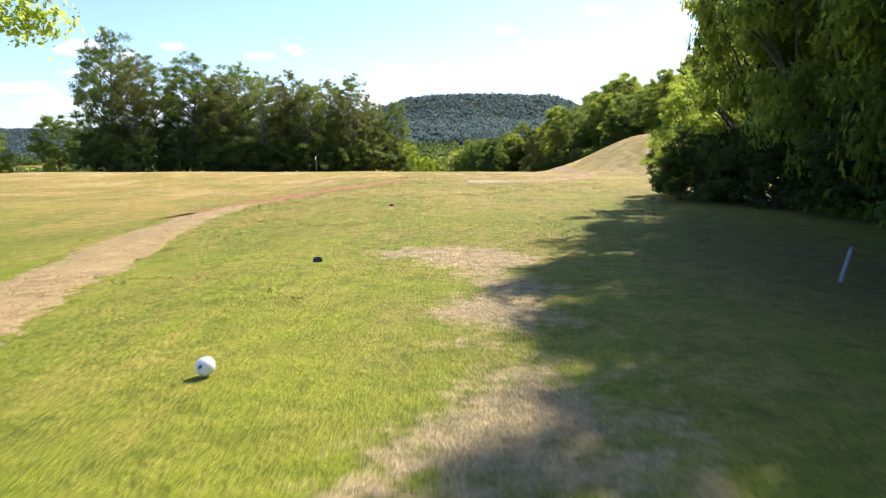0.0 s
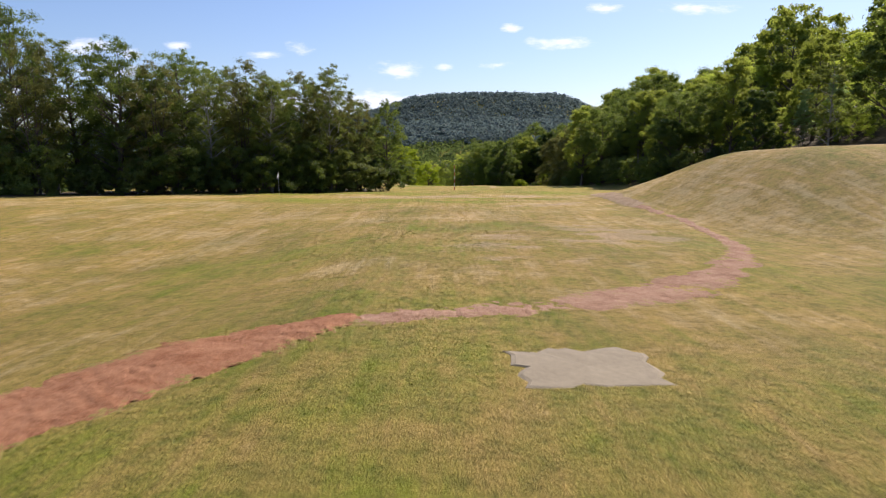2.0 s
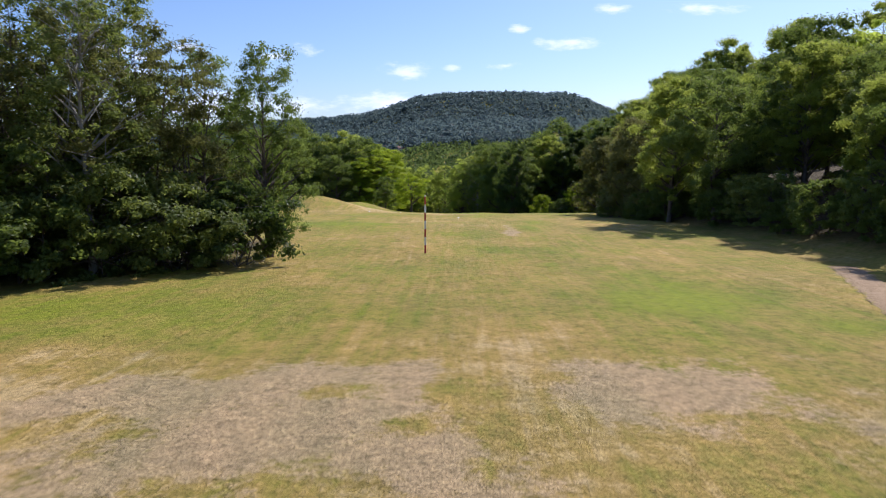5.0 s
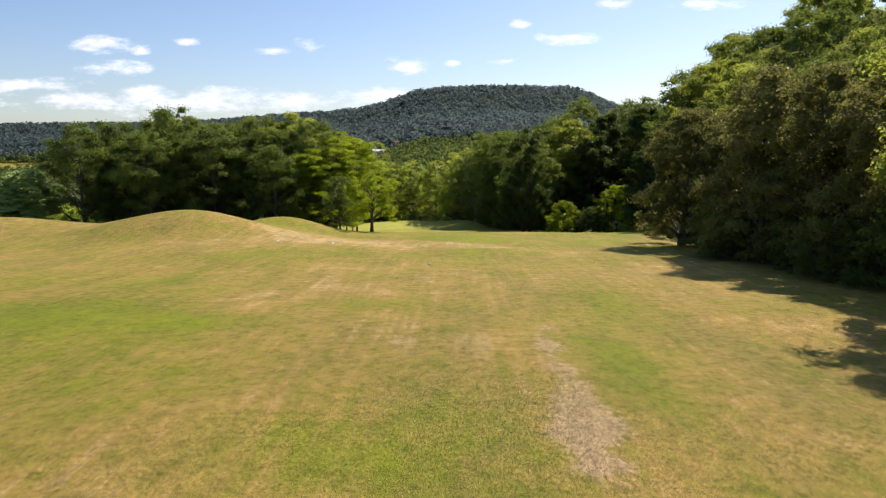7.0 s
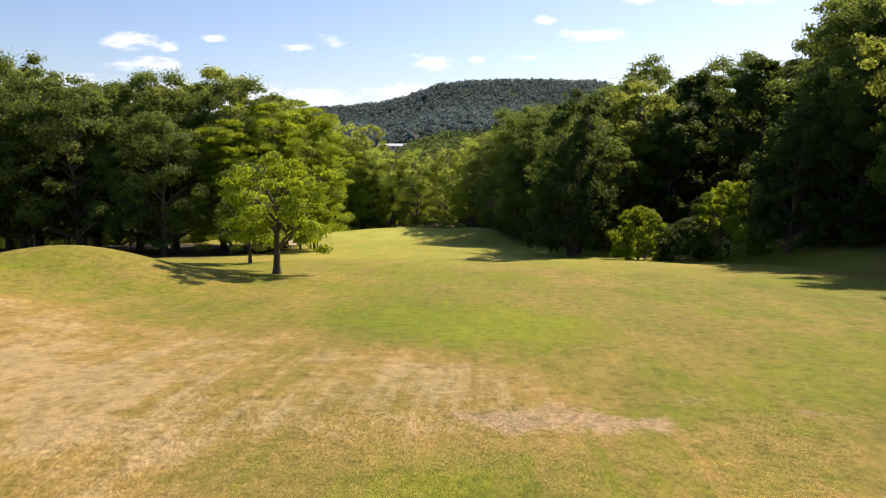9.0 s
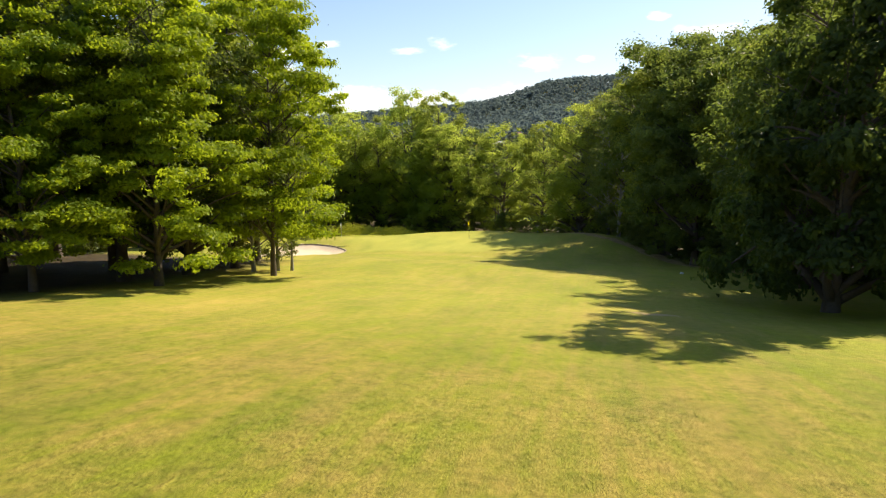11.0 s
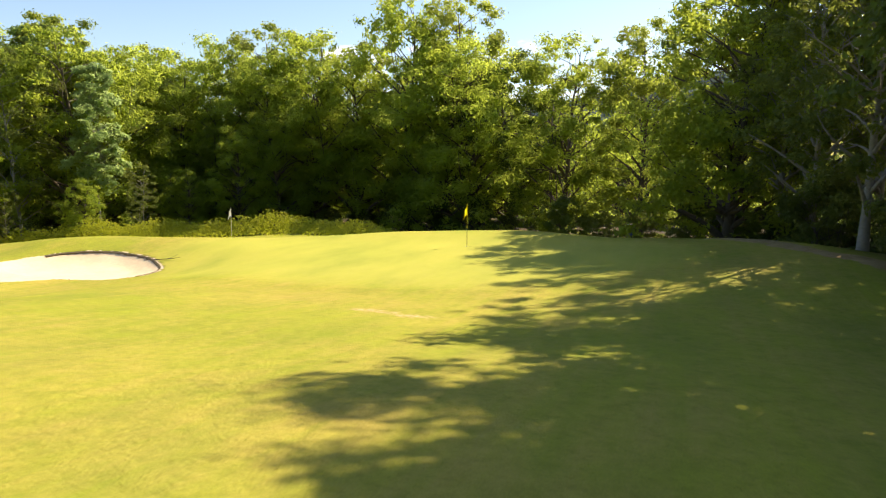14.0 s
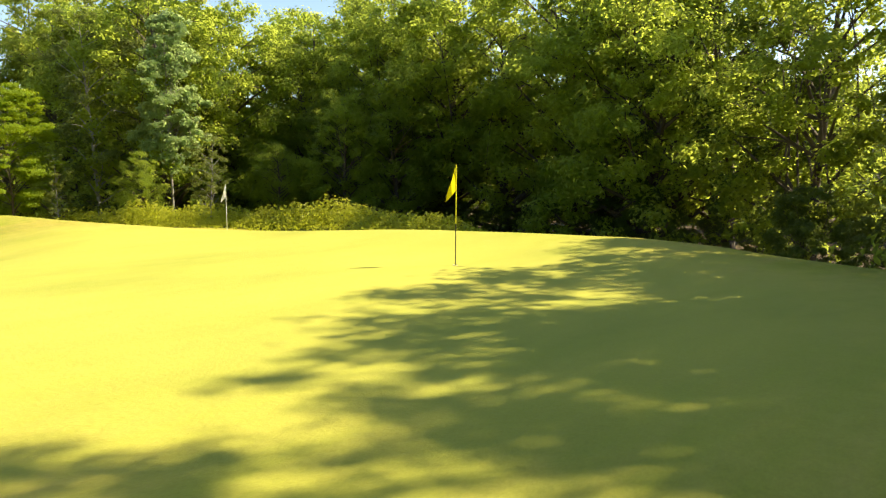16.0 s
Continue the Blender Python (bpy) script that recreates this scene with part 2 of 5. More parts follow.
def path_material(name, a, b, grassy):
    """Gravel or earth that thins out into dry grass towards the path's rim."""
    m, nt, bsdf, n, l = material(name)
    pos = n("ShaderNodeNewGeometry").outputs["Position"]
    rim = n("ShaderNodeAttribute")
    rim.attribute_name = "rim"
    coarse, stones = noise_node(n, l, pos, 1.6, 5, 0.65), noise_node(n, l, pos, 11.0, 5, 0.7)
    specks = noise_node(n, l, pos, 45.0, 3, 0.7)
    gravel = mix_node(n, l, math_node(n, l, "MULTIPLY_ADD", math_node(n, l, "ADD", stones, coarse), 2.2, -1.7), a, b)
    gravel = mix_node(n, l, math_node(n, l, "MULTIPLY_ADD", specks, 2.4, -1.25), gravel, tuple(c * 1.45 for c in b))
    grass = mix_node(n, l, stones, (0.170, 0.160, 0.035), (0.400, 0.300, 0.095))
    f = math_node(n, l, "ADD", math_node(n, l, "MULTIPLY_ADD", coarse, 3.0, -1.5), math_node(n, l, "MULTIPLY_ADD", stones, 3.4, -1.7))
    f = math_node(n, l, "ADD", f, math_node(n, l, "MULTIPLY_ADD", rim.outputs["Fac"], 1.7, grassy - 0.75))
    cut = n("ShaderNodeMapRange")
    cut.interpolation_type = "SMOOTHSTEP"
    cut.inputs["From Min"].default_value, cut.inputs["From Max"].default_value = -0.12, 0.25
    l(f, cut.inputs["Value"])
    base = mix_node(n, l, cut.outputs[0], gravel, grass)
    dark = ramp_node(n, [(0.30, (0.50, 0.50, 0.48)), (0.66, (1.15, 1.15, 1.12))])
    l(specks, dark.inputs[0])
    mult = n("ShaderNodeMix")
    mult.data_type, mult.blend_type = "RGBA", "MULTIPLY"
    mult.inputs["Factor"].default_value = 0.8
    l(base, mult.inputs["A"]), l(dark.outputs[0], mult.inputs["B"])
    l(mult.outputs["Result"], bsdf.inputs["Base Color"])
    bsdf.inputs["Roughness"].default_value, bsdf.inputs["Specular IOR Level"].default_value = 0.92, 0.15
    bump_node(n, l, math_node(n, l, "ADD", stones, specks), bsdf, 0.8, 0.03)
    return m


TURF = turf_material()
LEAF_OAK = leaf_material("leaf_oak", (0.052, 0.082, 0.020), (0.145, 0.186, 0.046), (0.34, 0.44, 0.06), thin=0.55)
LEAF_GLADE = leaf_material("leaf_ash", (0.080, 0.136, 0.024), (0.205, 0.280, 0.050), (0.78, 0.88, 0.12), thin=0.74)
LEAF_LIME = leaf_material("leaf_lime", (0.072, 0.108, 0.022), (0.180, 0.225, 0.048), (0.66, 0.74, 0.10), thin=0.68)
LEAF_BIRCH = leaf_material("leaf_birch", (0.075, 0.108, 0.026), (0.165, 0.200, 0.050), (0.40, 0.46, 0.08))
LEAF_BRIGHT = leaf_material("leaf_maple", (0.120, 0.200, 0.012), (0.260, 0.345, 0.022), (0.62, 0.72, 0.02), thin=0.56)
LEAF_DARK = leaf_material("leaf_holly", (0.034, 0.058, 0.016), (0.080, 0.118, 0.028), (0.20, 0.28, 0.04))
LEAF_PALE = leaf_material("leaf_poplar", (0.200, 0.285, 0.120), (0.370, 0.480, 0.230), (0.72, 0.86, 0.34), thin=0.72)
LEAF_OLIVE = leaf_material("leaf_willow", (0.080, 0.096, 0.026), (0.175, 0.182, 0.056), (0.34, 0.33, 0.08), thin=0.55)
LEAF_HEDGE = leaf_material("leaf_bramble", (0.210, 0.260, 0.022), (0.400, 0.420, 0.045), (0.72, 0.76, 0.05))
LEAF_FAR = leaf_material("leaf_far_wood", (0.036, 0.066, 0.024), (0.098, 0.138, 0.042), (0.20, 0.26, 0.06), 0.1)
# haze over the distant hill is mixed into these bluish leaf colours
LEAF_HILL_HAZE = leaf_material("leaf_hill_haze", (0.054, 0.084, 0.100), (0.150, 0.196, 0.196), (0.19, 0.25, 0.22), 0.05)
BARK = plain_material("bark", (0.045, 0.035, 0.026), (0.150, 0.120, 0.090), 14, 0.9, 0.7, 0.03)
BARK_PALE = plain_material("birch_bark", (0.110, 0.100, 0.088), (0.420, 0.400, 0.370), 9, 0.8, 0.4, 0.01)
GRAVEL = path_material("red_gravel", (0.270, 0.108, 0.048), (0.460, 0.230, 0.125), -0.35)
TRODDEN = path_material("trodden_earth", (0.285, 0.198, 0.088), (0.470, 0.340, 0.168), -0.3)
GRAVEL_DULL = path_material("pink_gravel", (0.270, 0.185, 0.105), (0.480, 0.345, 0.220), -0.15)
GRAVEL_FAINT = path_material("faded_gravel", (0.270, 0.142, 0.085), (0.480, 0.300, 0.205), 0.12)
CONCRETE = plain_material("concrete", (0.180, 0.146, 0.092), (0.350, 0.290, 0.195), 9, 0.9, 0.4, 0.01)
SAND = plain_material("bunker_sand", (0.560, 0.440, 0.290), (0.750, 0.620, 0.440), 6, 0.95, 0.5, 0.02)
SOIL = plain_material("soil_edge", (0.070, 0.055, 0.030), (0.170, 0.130, 0.070), 12, 0.95, 0.5, 0.02)


# ---- helpers for building ----
def mesh_np(name, verts, faces, mat, smooth=False):
    """A mesh from arrays: verts (n, 3), faces (m, k)."""
    me = bpy.data.meshes.new(name)
    verts, faces = np.asarray(verts, np.float32), np.asarray(faces, np.int32)
    k = faces.shape[1]
    me.vertices.add(len(verts))
    me.vertices.foreach_set("co", verts.ravel())
    me.loops.add(faces.size)
    me.loops.foreach_set("vertex_index", faces.ravel())
    me.polygons.add(len(faces))
    me.polygons.foreach_set("loop_start", np.arange(0, faces.size, k, dtype=np.int32))
    me.polygons.foreach_set("use_smooth", np.full(len(faces), smooth))
    me.update(calc_edges=True)
    if mat:
        me.materials.append(mat)
    return me


def part(name, data, mat=None, parent=None, label=""):
    """Links a bmesh or a mesh as one object under its thing."""
    if isinstance(data, bmesh.types.BMesh):
        me = bpy.data.meshes.new(name)
        data.to_mesh(me)
        data.free()
        if mat:
            me.materials.append(mat)
        data = me
    ob = new(name, data)
    ob.parent = parent
    return tagged(ob, label)


def thing(name, place, label, category, group="", turn=0.0):
    ob = new(name)
    ob.empty_display_size = 0.2
    ob.matrix_world = pose(*place, 0, 0, turn)
    return tagged(ob, label, category, group)


def tube(path, radii, sides=7):
    """Arrays of a tapered tube along a path."""
    path, radii = np.asarray(path, float), np.asarray(radii, float)
    way = np.gradient(path, axis=0)
    way /= np.linalg.norm(way, axis=1)[:, None] + 1e-9
    ref = np.where(np.abs(way[:, 2:3]) < 0.9, np.array([[0, 0, 1.0]]), np.array([[1.0, 0, 0]]))
    a = np.cross(way, ref)
    a /= np.linalg.norm(a, axis=1)[:, None] + 1e-9
    b = np.cross(way, a)
    ang = np.linspace(0, 2 * np.pi, sides, endpoint=False)
    ring = a[:, None] * np.cos(ang)[None, :, None] + b[:, None] * np.sin(ang)[None, :, None]
    v = (path[:, None] + ring * radii[:, None, None]).reshape(-1, 3)
    i, j = np.meshgrid(np.arange(len(path) - 1), np.arange(sides), indexing="ij")
    j2 = (j + 1) % sides
    f = np.stack([i * sides + j, i * sides + j2, (i + 1) * sides + j2, (i + 1) * sides + j], -1).reshape(-1, 4)
    return v, f


def joined(pieces):
    vs, fs, at = [], [], 0
    for v, f in pieces:
        vs.append(v)
        fs.append(f + at)
        at += len(v)
    return np.concatenate(vs), np.concatenate(fs)


def leaf_cards(rng, centres, normals, size, aspect=0.62, fold=0.22):
    """Folded rhombic leaf sprays: four corners each."""
    k = len(centres)
    n = normals / (np.linalg.norm(normals, axis=1)[:, None] + 1e-9)
    r = rng.normal(size=(k, 3))
    a = np.cross(n, r)
    a /= np.linalg.norm(a, axis=1)[:, None] + 1e-9
    b = np.cross(n, a)
    s = (size * rng.uniform(0.6, 1.3, k))[:, None]
    v = np.stack([centres - a * s * 0.5, centres - b * s * aspect * 0.5 + n * s * fold * 0.5,
                  centres + a * s * 0.5 - n * s * fold * 0.4, centres + b * s * aspect * 0.5 + n * s * fold * 0.5], 1).reshape(-1, 3)
    q = np.arange(k)[:, None] * 4
    f = np.concatenate([q + [0, 1, 2], q + [0, 2, 3]], 0)
    return v, f


# ---- the lie of the land ----
PROFILE_Y = np.array([-400, -60, 0, 30, 60, 85, 108, 125, 150, 165, 178, 200, 212, 222, 236, 246, 256, 270, 300, 420, 700])
PROFILE_Z = np.array([-2, -0.6, 0.0, -0.05, -0.55, -1.1, -2.0, -2.2, -3.85, -4.9, -5.9, -8.7, -10.2, -11.0, -12.9, -13.45, -13.5, -14.4, -17, -34, -40])
_fine = np.arange(-400, 701, 1.0)
_z = np.interp(_fine, PROFILE_Y, PROFILE_Z)
_k = np.exp(-0.5 * (np.arange(-14, 15) / 4.5) ** 2)
_z = np.convolve(np.pad(_z, 14, mode="edge"), _k / _k.sum(), mode="valid")
RIDGE_U = np.array([-0.9, -0.613, -0.42, -0.33, -0.25, -0.175, -0.125, -0.10, -0.075, -0.056, -0.03, -0.005, 0.06, 0.11, 0.158, 0.175, 0.195, 0.213, 0.25, 0.5, 0.9])
RIDGE_V = np.array([0.028, 0.028, 0.029, 0.034, 0.040, 0.0455, 0.051, 0.058, 0.066, 0.0735, 0.0765, 0.0785, 0.080, 0.0795, 0.0785, 0.0765, 0.069, 0.060, 0.046, 0.05, 0.05])



def step(a, b, t):
    t = np.clip((t - a) / (b - a), 0, 1)
    return t * t * (3 - 2 * t)


def hump(x, y, cx, cy, rx, ry, turn=0.0):
    c, s = math.cos(radians(turn)), math.sin(radians(turn))
    u, v = (x - cx) * c + (y - cy) * s, -(x - cx) * s + (y - cy) * c
    return np.exp(-((u / rx) ** 2 + (v / ry) ** 2))


def soft_noise(x, y, scale):
    """Cheap smooth waves for uneven ground."""
    u, v = x / scale, y / scale
    return (np.sin(u * 1.7 + v * 0.6 + 1.3) * np.cos(v * 1.4 - u * 0.5) + 0.6 * np.sin(2.9 * u - 1.1 * v + 0.4) * np.sin(2.3 * v + 0.7 * u)) / 1.6


def value_noise(x, y, scale, seed=0):
    """Smooth random values over a lattice, 0 to 1."""
    table = np.random.default_rng(seed).uniform(size=(256, 256))
    u, v = np.asarray(x) / scale, np.asarray(y) / scale
    i, j = np.floor(u).astype(int), np.floor(v).astype(int)
    f, h = u - i, v - j
    f, h = f * f * (3 - 2 * f), h * h * (3 - 2 * h)
    a, b = table[i % 256, j % 256], table[(i + 1) % 256, j % 256]
    c, d = table[i % 256, (j + 1) % 256], table[(i + 1) % 256, (j + 1) % 256]
    return (a * (1 - f) + b * f) * (1 - h) + (c * (1 - f) + d * f) * h


def bunker_inside(x, y):
    """Over 0 inside the sand: a round bowl with a tail that tapers towards the fairway."""
    a = 1 - ((x + 22.7) / 3.9) ** 2 - ((y - 244.5) / 2.6) ** 2
    u, v = (x + 23.6) * 0.42 + (y - 240.6) * 0.91, (x + 23.6) * 0.91 - (y - 240.6) * 0.42
    b = 1 - (u / 5.2) ** 2 - (v / 1.75) ** 2
    return np.maximum(a, b) + 0.05 * np.sin(x * 2.1) * np.cos(y * 1.7)


def land(x, y, hollow=True):
    x, y = np.asarray(x, float), np.asarray(y, float)
    z = np.interp(y, _fine, _z)
    near = step(-45, -12, y) * (1 - step(300, 420, y))
    # the ground falls away on the near side of the red path
    fall = np.clip(-x - 2.0, 0, 9) * 0.115
    z = z - fall * step(-30, 0, y) * (1 - step(40, 75, y))
    # long dry bank beside the path
    bank = step(10.5, 19.5, x + 0.05 * (y - 62)) * step(40, 58, y) * (1 - step(64, 88, y))
    z = z + bank * 3.7 * (1 - 0.35 * step(30, 50, x))
    # wooded hillside
    slope = np.clip(x - 22 - 6 * step(150, 175, y) * (1 - step(190, 216, y)), 0, 160) * 0.31 * step(55, 95, y) * (1 - 0.7 * step(230, 330, y))
    slope = slope + np.clip(x - 38, 0, 160) * 0.27 * step(-40, 30, y) * (1 - step(55, 95, y))
    z = z + slope
    # grassy mounds
    z = z + 2.35 * hump(x, y, -16.9, 161.0, 7.0, 5.8, 15) + 1.7 * hump(x, y, -12.6, 173.4, 5.0, 4.4, 20) + 1.8 * hump(x, y, -36, 166, 14, 7)
    z = z + 0.5 * hump(x, y, -9, 152, 9, 9)
    # the land sinks to the valley on the far side
    z = z - 13 * step(-42, -120, x) * near - 30 * step(-120, -420, x) * near
    z = z - 1.2 * step(-28, -45, x) * step(205, 240, y) * (1 - step(300, 360, y))
    # putting green: a gentle shelf
    g = np.exp(-(((x + 8.5) / 15) ** 2 + ((y - 249) / 10.5) ** 2) ** 2)
    z = z * (1 - 0.7 * g) + (-13.42 + 0.026 * (x + 8)) * 0.7 * g
    # it falls away to the left and behind
    z = z - 0.7 * step(-12, -20, x) * step(222, 236, y) * (1 - step(244, 250, y))
    back = np.interp(x, [-40, -30, -24, -13, -4.3, -0.4, 1.4, 7, 12], [246, 248, 250.5, 256, 258.5, 257.5, 256.5, 252, 247])
    z = z - 1.2 * step(back - 1.0, back + 5.0, y) * (1 - step(280, 300, y)) * step(16, 9, x)
    z = z + 0.08 * hump(x, y, -24, 249.5, 5.5, 2.6, 15)
    # a low rise along the back of the green
    z = z + 0.32 * step(252.5, 257.5, y) * (1 - step(264, 275, y)) * step(-30, -23, x) * (1 - step(-6, 0, x))
    # the shoulder under the wood beside the green
    z = z + 0.9 * step(-5, 8, x) * step(232, 247, y) * (1 - step(264, 284, y)) * (1 - step(20, 30, x))
    # sand hollow
    if hollow:
        z = z - 0.7 * step(0.0, 0.12, bunker_inside(x, y))
    # small unevenness
    z = z + near * (0.10 * soft_noise(x, y, 5.0) + 0.03 * soft_noise(x + 7, y, 3.0)) * (1 - 0.8 * g)
    # far valley and the flat-topped wooded hill
    r = np.maximum(y - 100, 1.0)
    crest = np.interp(x / r, RIDGE_U, RIDGE_V) * 1650
    rise = 0.55 * step(500, 1500, y) + 0.45 * step(1380, 1750, y)
    rough = (6 * soft_noise(x, y, 90) + 3 * soft_noise(x, y, 33)) * (1 - 0.75 * step(1350, 1600, y))
    far = step(450, 700, y)
    z = z * (1 - far) + far * (-40 + (crest + 40 + rough * step(800, 1300, y)) * rise)
    return z


def axis(lo, hi, fine, outer_lo, outer_hi, grow=1.13):
    mid = list(np.arange(lo, hi + 1e-6, fine))
    a, d = [], fine
    while (a[-1] if a else lo) > outer_lo:
        d *= grow
        a.append((a[-1] if a else lo) - d)
    b, d = [], fine
    while (b[-1] if b else hi) < outer_hi:
        d = min(d * grow, 60)
        b.append((b[-1] if b else hi) + d)
    return np.array(a[::-1] + mid + b)


def cover(x, y):
    """Dryness, bare soil and putting green over the course."""
    d = np.interp(y, [-20, 0, 10, 22, 42, 60, 74, 84, 95, 110, 150, 168, 185, 210, 260], [0.16, 0.18, 0.28, 0.48, 0.66, 0.74, 0.76, 0.70, 0.48, 0.56, 0.74, 0.42, 0.32, 0.30, 0.30])
    # the lush fairway tongue beyond a curved edge
    edge = 163 + 0.55 * np.clip(-x, -12, 30) + 2.5 * soft_noise(x, y, 4)
    lush = step(edge - 3, edge + 3, y)
    gold = np.exp(-(((x + 4) / 10) ** 2 + ((y - 158) / 7.5) ** 2) ** 2)
    d = np.where(y > 105, (1 - lush) * (0.52 + 0.36 * gold) + lush * np.interp(y, [160, 185, 215], [0.34, 0.32, 0.30]), d)
    d = d + 0.04 * step(9, 14, x) * step(38, 50, y) * (1 - step(80, 92, y))
    d = d - 0.62 * hump(x, y, -11, 75.5, 6, 4) - 0.6 * hump(x, y, 1.2, 77.4, 3.8, 1.0) - 0.6 * hump(x, y, 2.5, 73.4, 5, 0.9) - 0.4 * hump(x, y, -3.4, 76.2, 2.2, 1.6) - 0.6 * hump(x, y, 14.2, 90, 1.2, 1.6) - 0.35 * hump(x, y, -16, 88.5, 9, 1.6) - 0.15 * hump(x, y, -1.5, 30, 4, 3) - 0.35 * hump(x, y, -14, 17, 6, 5)
    d = d - 0.5 * hump(x, y, 7.5, 78, 2, 1.5) - 0.4 * hump(x, y, 11, 94, 3, 5) - 0.35 * hump(x, y, -9, 92, 7, 3) - 0.35 * hump(x, y, -3, 45, 5, 2.5) - 0.35 * hump(x, y, 2.5, 52, 2.5, 3)
    d = d - 0.4 * hump(x, y, 2.6, 118.4, 1.8, 1.6) - 0.35 * hump(x, y, -4, 127.8, 2.2, 1.2) - 0.3 * hump(x, y, 1, 131.4, 2, 1.4) - 0.35 * hump(x, y, 8.3, 123, 1.0, 3) - 0.4 * hump(x, y, -8, 128, 5, 3) - 0.3 * hump(x, y, 9.5, 131, 2, 5) - 0.35 * hump(x, y, 5, 152, 1.6, 4)
    d = d - 0.5 * hump(x, y, 4.8, 165.2, 4.6, 2.4)
    b = 0.8 * hump(x, y, 0.55, 5.0, 0.75, 3.4) + 0.4 * hump(x, y, -0.4, 2.6, 1.1, 0.8) + 0.12 * hump(x, y, 4, 69.5, 8, 2.6) + 1.0 * hump(x, y, -0.45, 9.2, 0.85, 0.5) + 0.9 * hump(x, y, 0.75, 8.7, 0.8, 0.4) + (0.35 + 1.0 * value_noise(x, y * 1.8, 3.2, 21)) * np.exp(-((x - 1) / 12) ** 2 - ((y - 83 - 0.1 * x) / 4.2) ** 2)
    b = b + 0.6 * hump(x, y, 7.0, 50, 3.0, 5.0) + 0.3 * hump(x, y, 8.5, 71.5, 3.2, 2.2) + 0.5 * hump(x, y, 2.5, 138.5, 3.0, 0.8) + 0.6 * hump(x, y, 10.9, 148.5, 1.6, 1.0) + 0.55 * hump(x, y, 7.2, 156.3, 1.8, 0.7) + 0.35 * hump(x, y, 6, 69, 3, 1.5) + 0.4 * hump(x, y, 2.0, 45, 2, 9) + 0.7 * hump(x, y, 6.7, 119.6, 0.9, 3.6) + 0.6 * hump(x, y, 6.8, 126.5, 0.5, 4.5) + 0.35 * hump(x, y, 0.3, 122.4, 1.6, 0.9) + 0.5 * hump(x, y, 9.5, 157, 5.5, 1.6)
    b = b + 0.45 * hump(x, y, 7.6, 204, 3, 0.8) + 0.5 * hump(x, y, -3.5, 237.0, 3.4, 0.7) + 0.3 * hump(x, y, -6, 158, 3, 1.2)
    b = b + 0.15 * step(36, 44, y) * (1 - step(74, 80, y)) * step(-18, -8, x)
    b = b * (0.45 + 1.1 * value_noise(x + 0.3 * y, y - 0.3 * x, 1.1, 33)) * (0.7 + 0.6 * value_noise(x, y, 0.9, 34))
    # leaf litter and earth under the woods
    w = step(-1.5, 2.5, wooded(x, y))
    g = np.exp(-(((x + 9.5) / 13.5) ** 2 + ((y - 249.5) / 9.0) ** 2) ** 3)
    g = np.maximum(g, 0.45 * np.exp(-(((x + 8) / 17) ** 2 + ((y - 247) / 15) ** 2) ** 3))
    g = np.maximum(g, 0.50 * step(180, 205, y) * (1 - w))
    b = b + 0.2 * hump(x, y, 2.6, 4.0, 1.6, 3.5)
    w = np.maximum(w, 0.16 * step(9, 20, y) * (1 - step(60, 85, y)) * (0.5 + value_noise(x, y, 3.5, 3)))
    # brown litter beside the tee, its dark tone partly painted tree shade
    w = np.maximum(w, 0.8 * hump(x, y, 5.0, 6, 3.0, 9))
    return np.clip(d, 0, 1), np.clip(b, 0, 1), np.clip(g, 0, 1), w


EDGE_RIGHT_Y = [-30, 22, 26, 40, 70, 88, 100, 115, 125, 140, 150, 158, 182, 198, 206, 212, 216, 222, 240, 250, 258, 264]
EDGE_RIGHT_X = [6.5, 6.8, 26, 36, 38, 32, 24.5, 22.5, 22.0, 20.5, 18.5, 24, 31, 32, 31, 28, 23, 18, 10.5, 8, 5.5, 3]
EDGE_BACK_X = [-60, -45, -38, -30, -20, -10, -3, 3, 8]
EDGE_BACK_Y = [258, 262, 267, 274, 275, 272, 268, 262, 258]


def wooded(x, y):
    """Metres past a wood's edge: right wood, wood behind the green, left copses."""
    x, y = np.asarray(x, float), np.asarray(y, float)
    right = np.where((y < 266) & (x < 60), x - np.interp(y, EDGE_RIGHT_Y, EDGE_RIGHT_X), -9)
    back = y - np.interp(x, EDGE_BACK_X, EDGE_BACK_Y)
    left = np.minimum(np.minimum(-x - 8.5, (y - 104) + 0.72 * (-x - 8.5)), np.minimum(114 - y + 0.3 * x + 4, 50 + x))
    left2 = np.minimum(np.minimum(-x - 14.5, y - 192 + 0.12 * (x + 12)), np.minimum(223 - y, 70 + x))
    return np.maximum(np.maximum(right, back), np.maximum(left, left2))


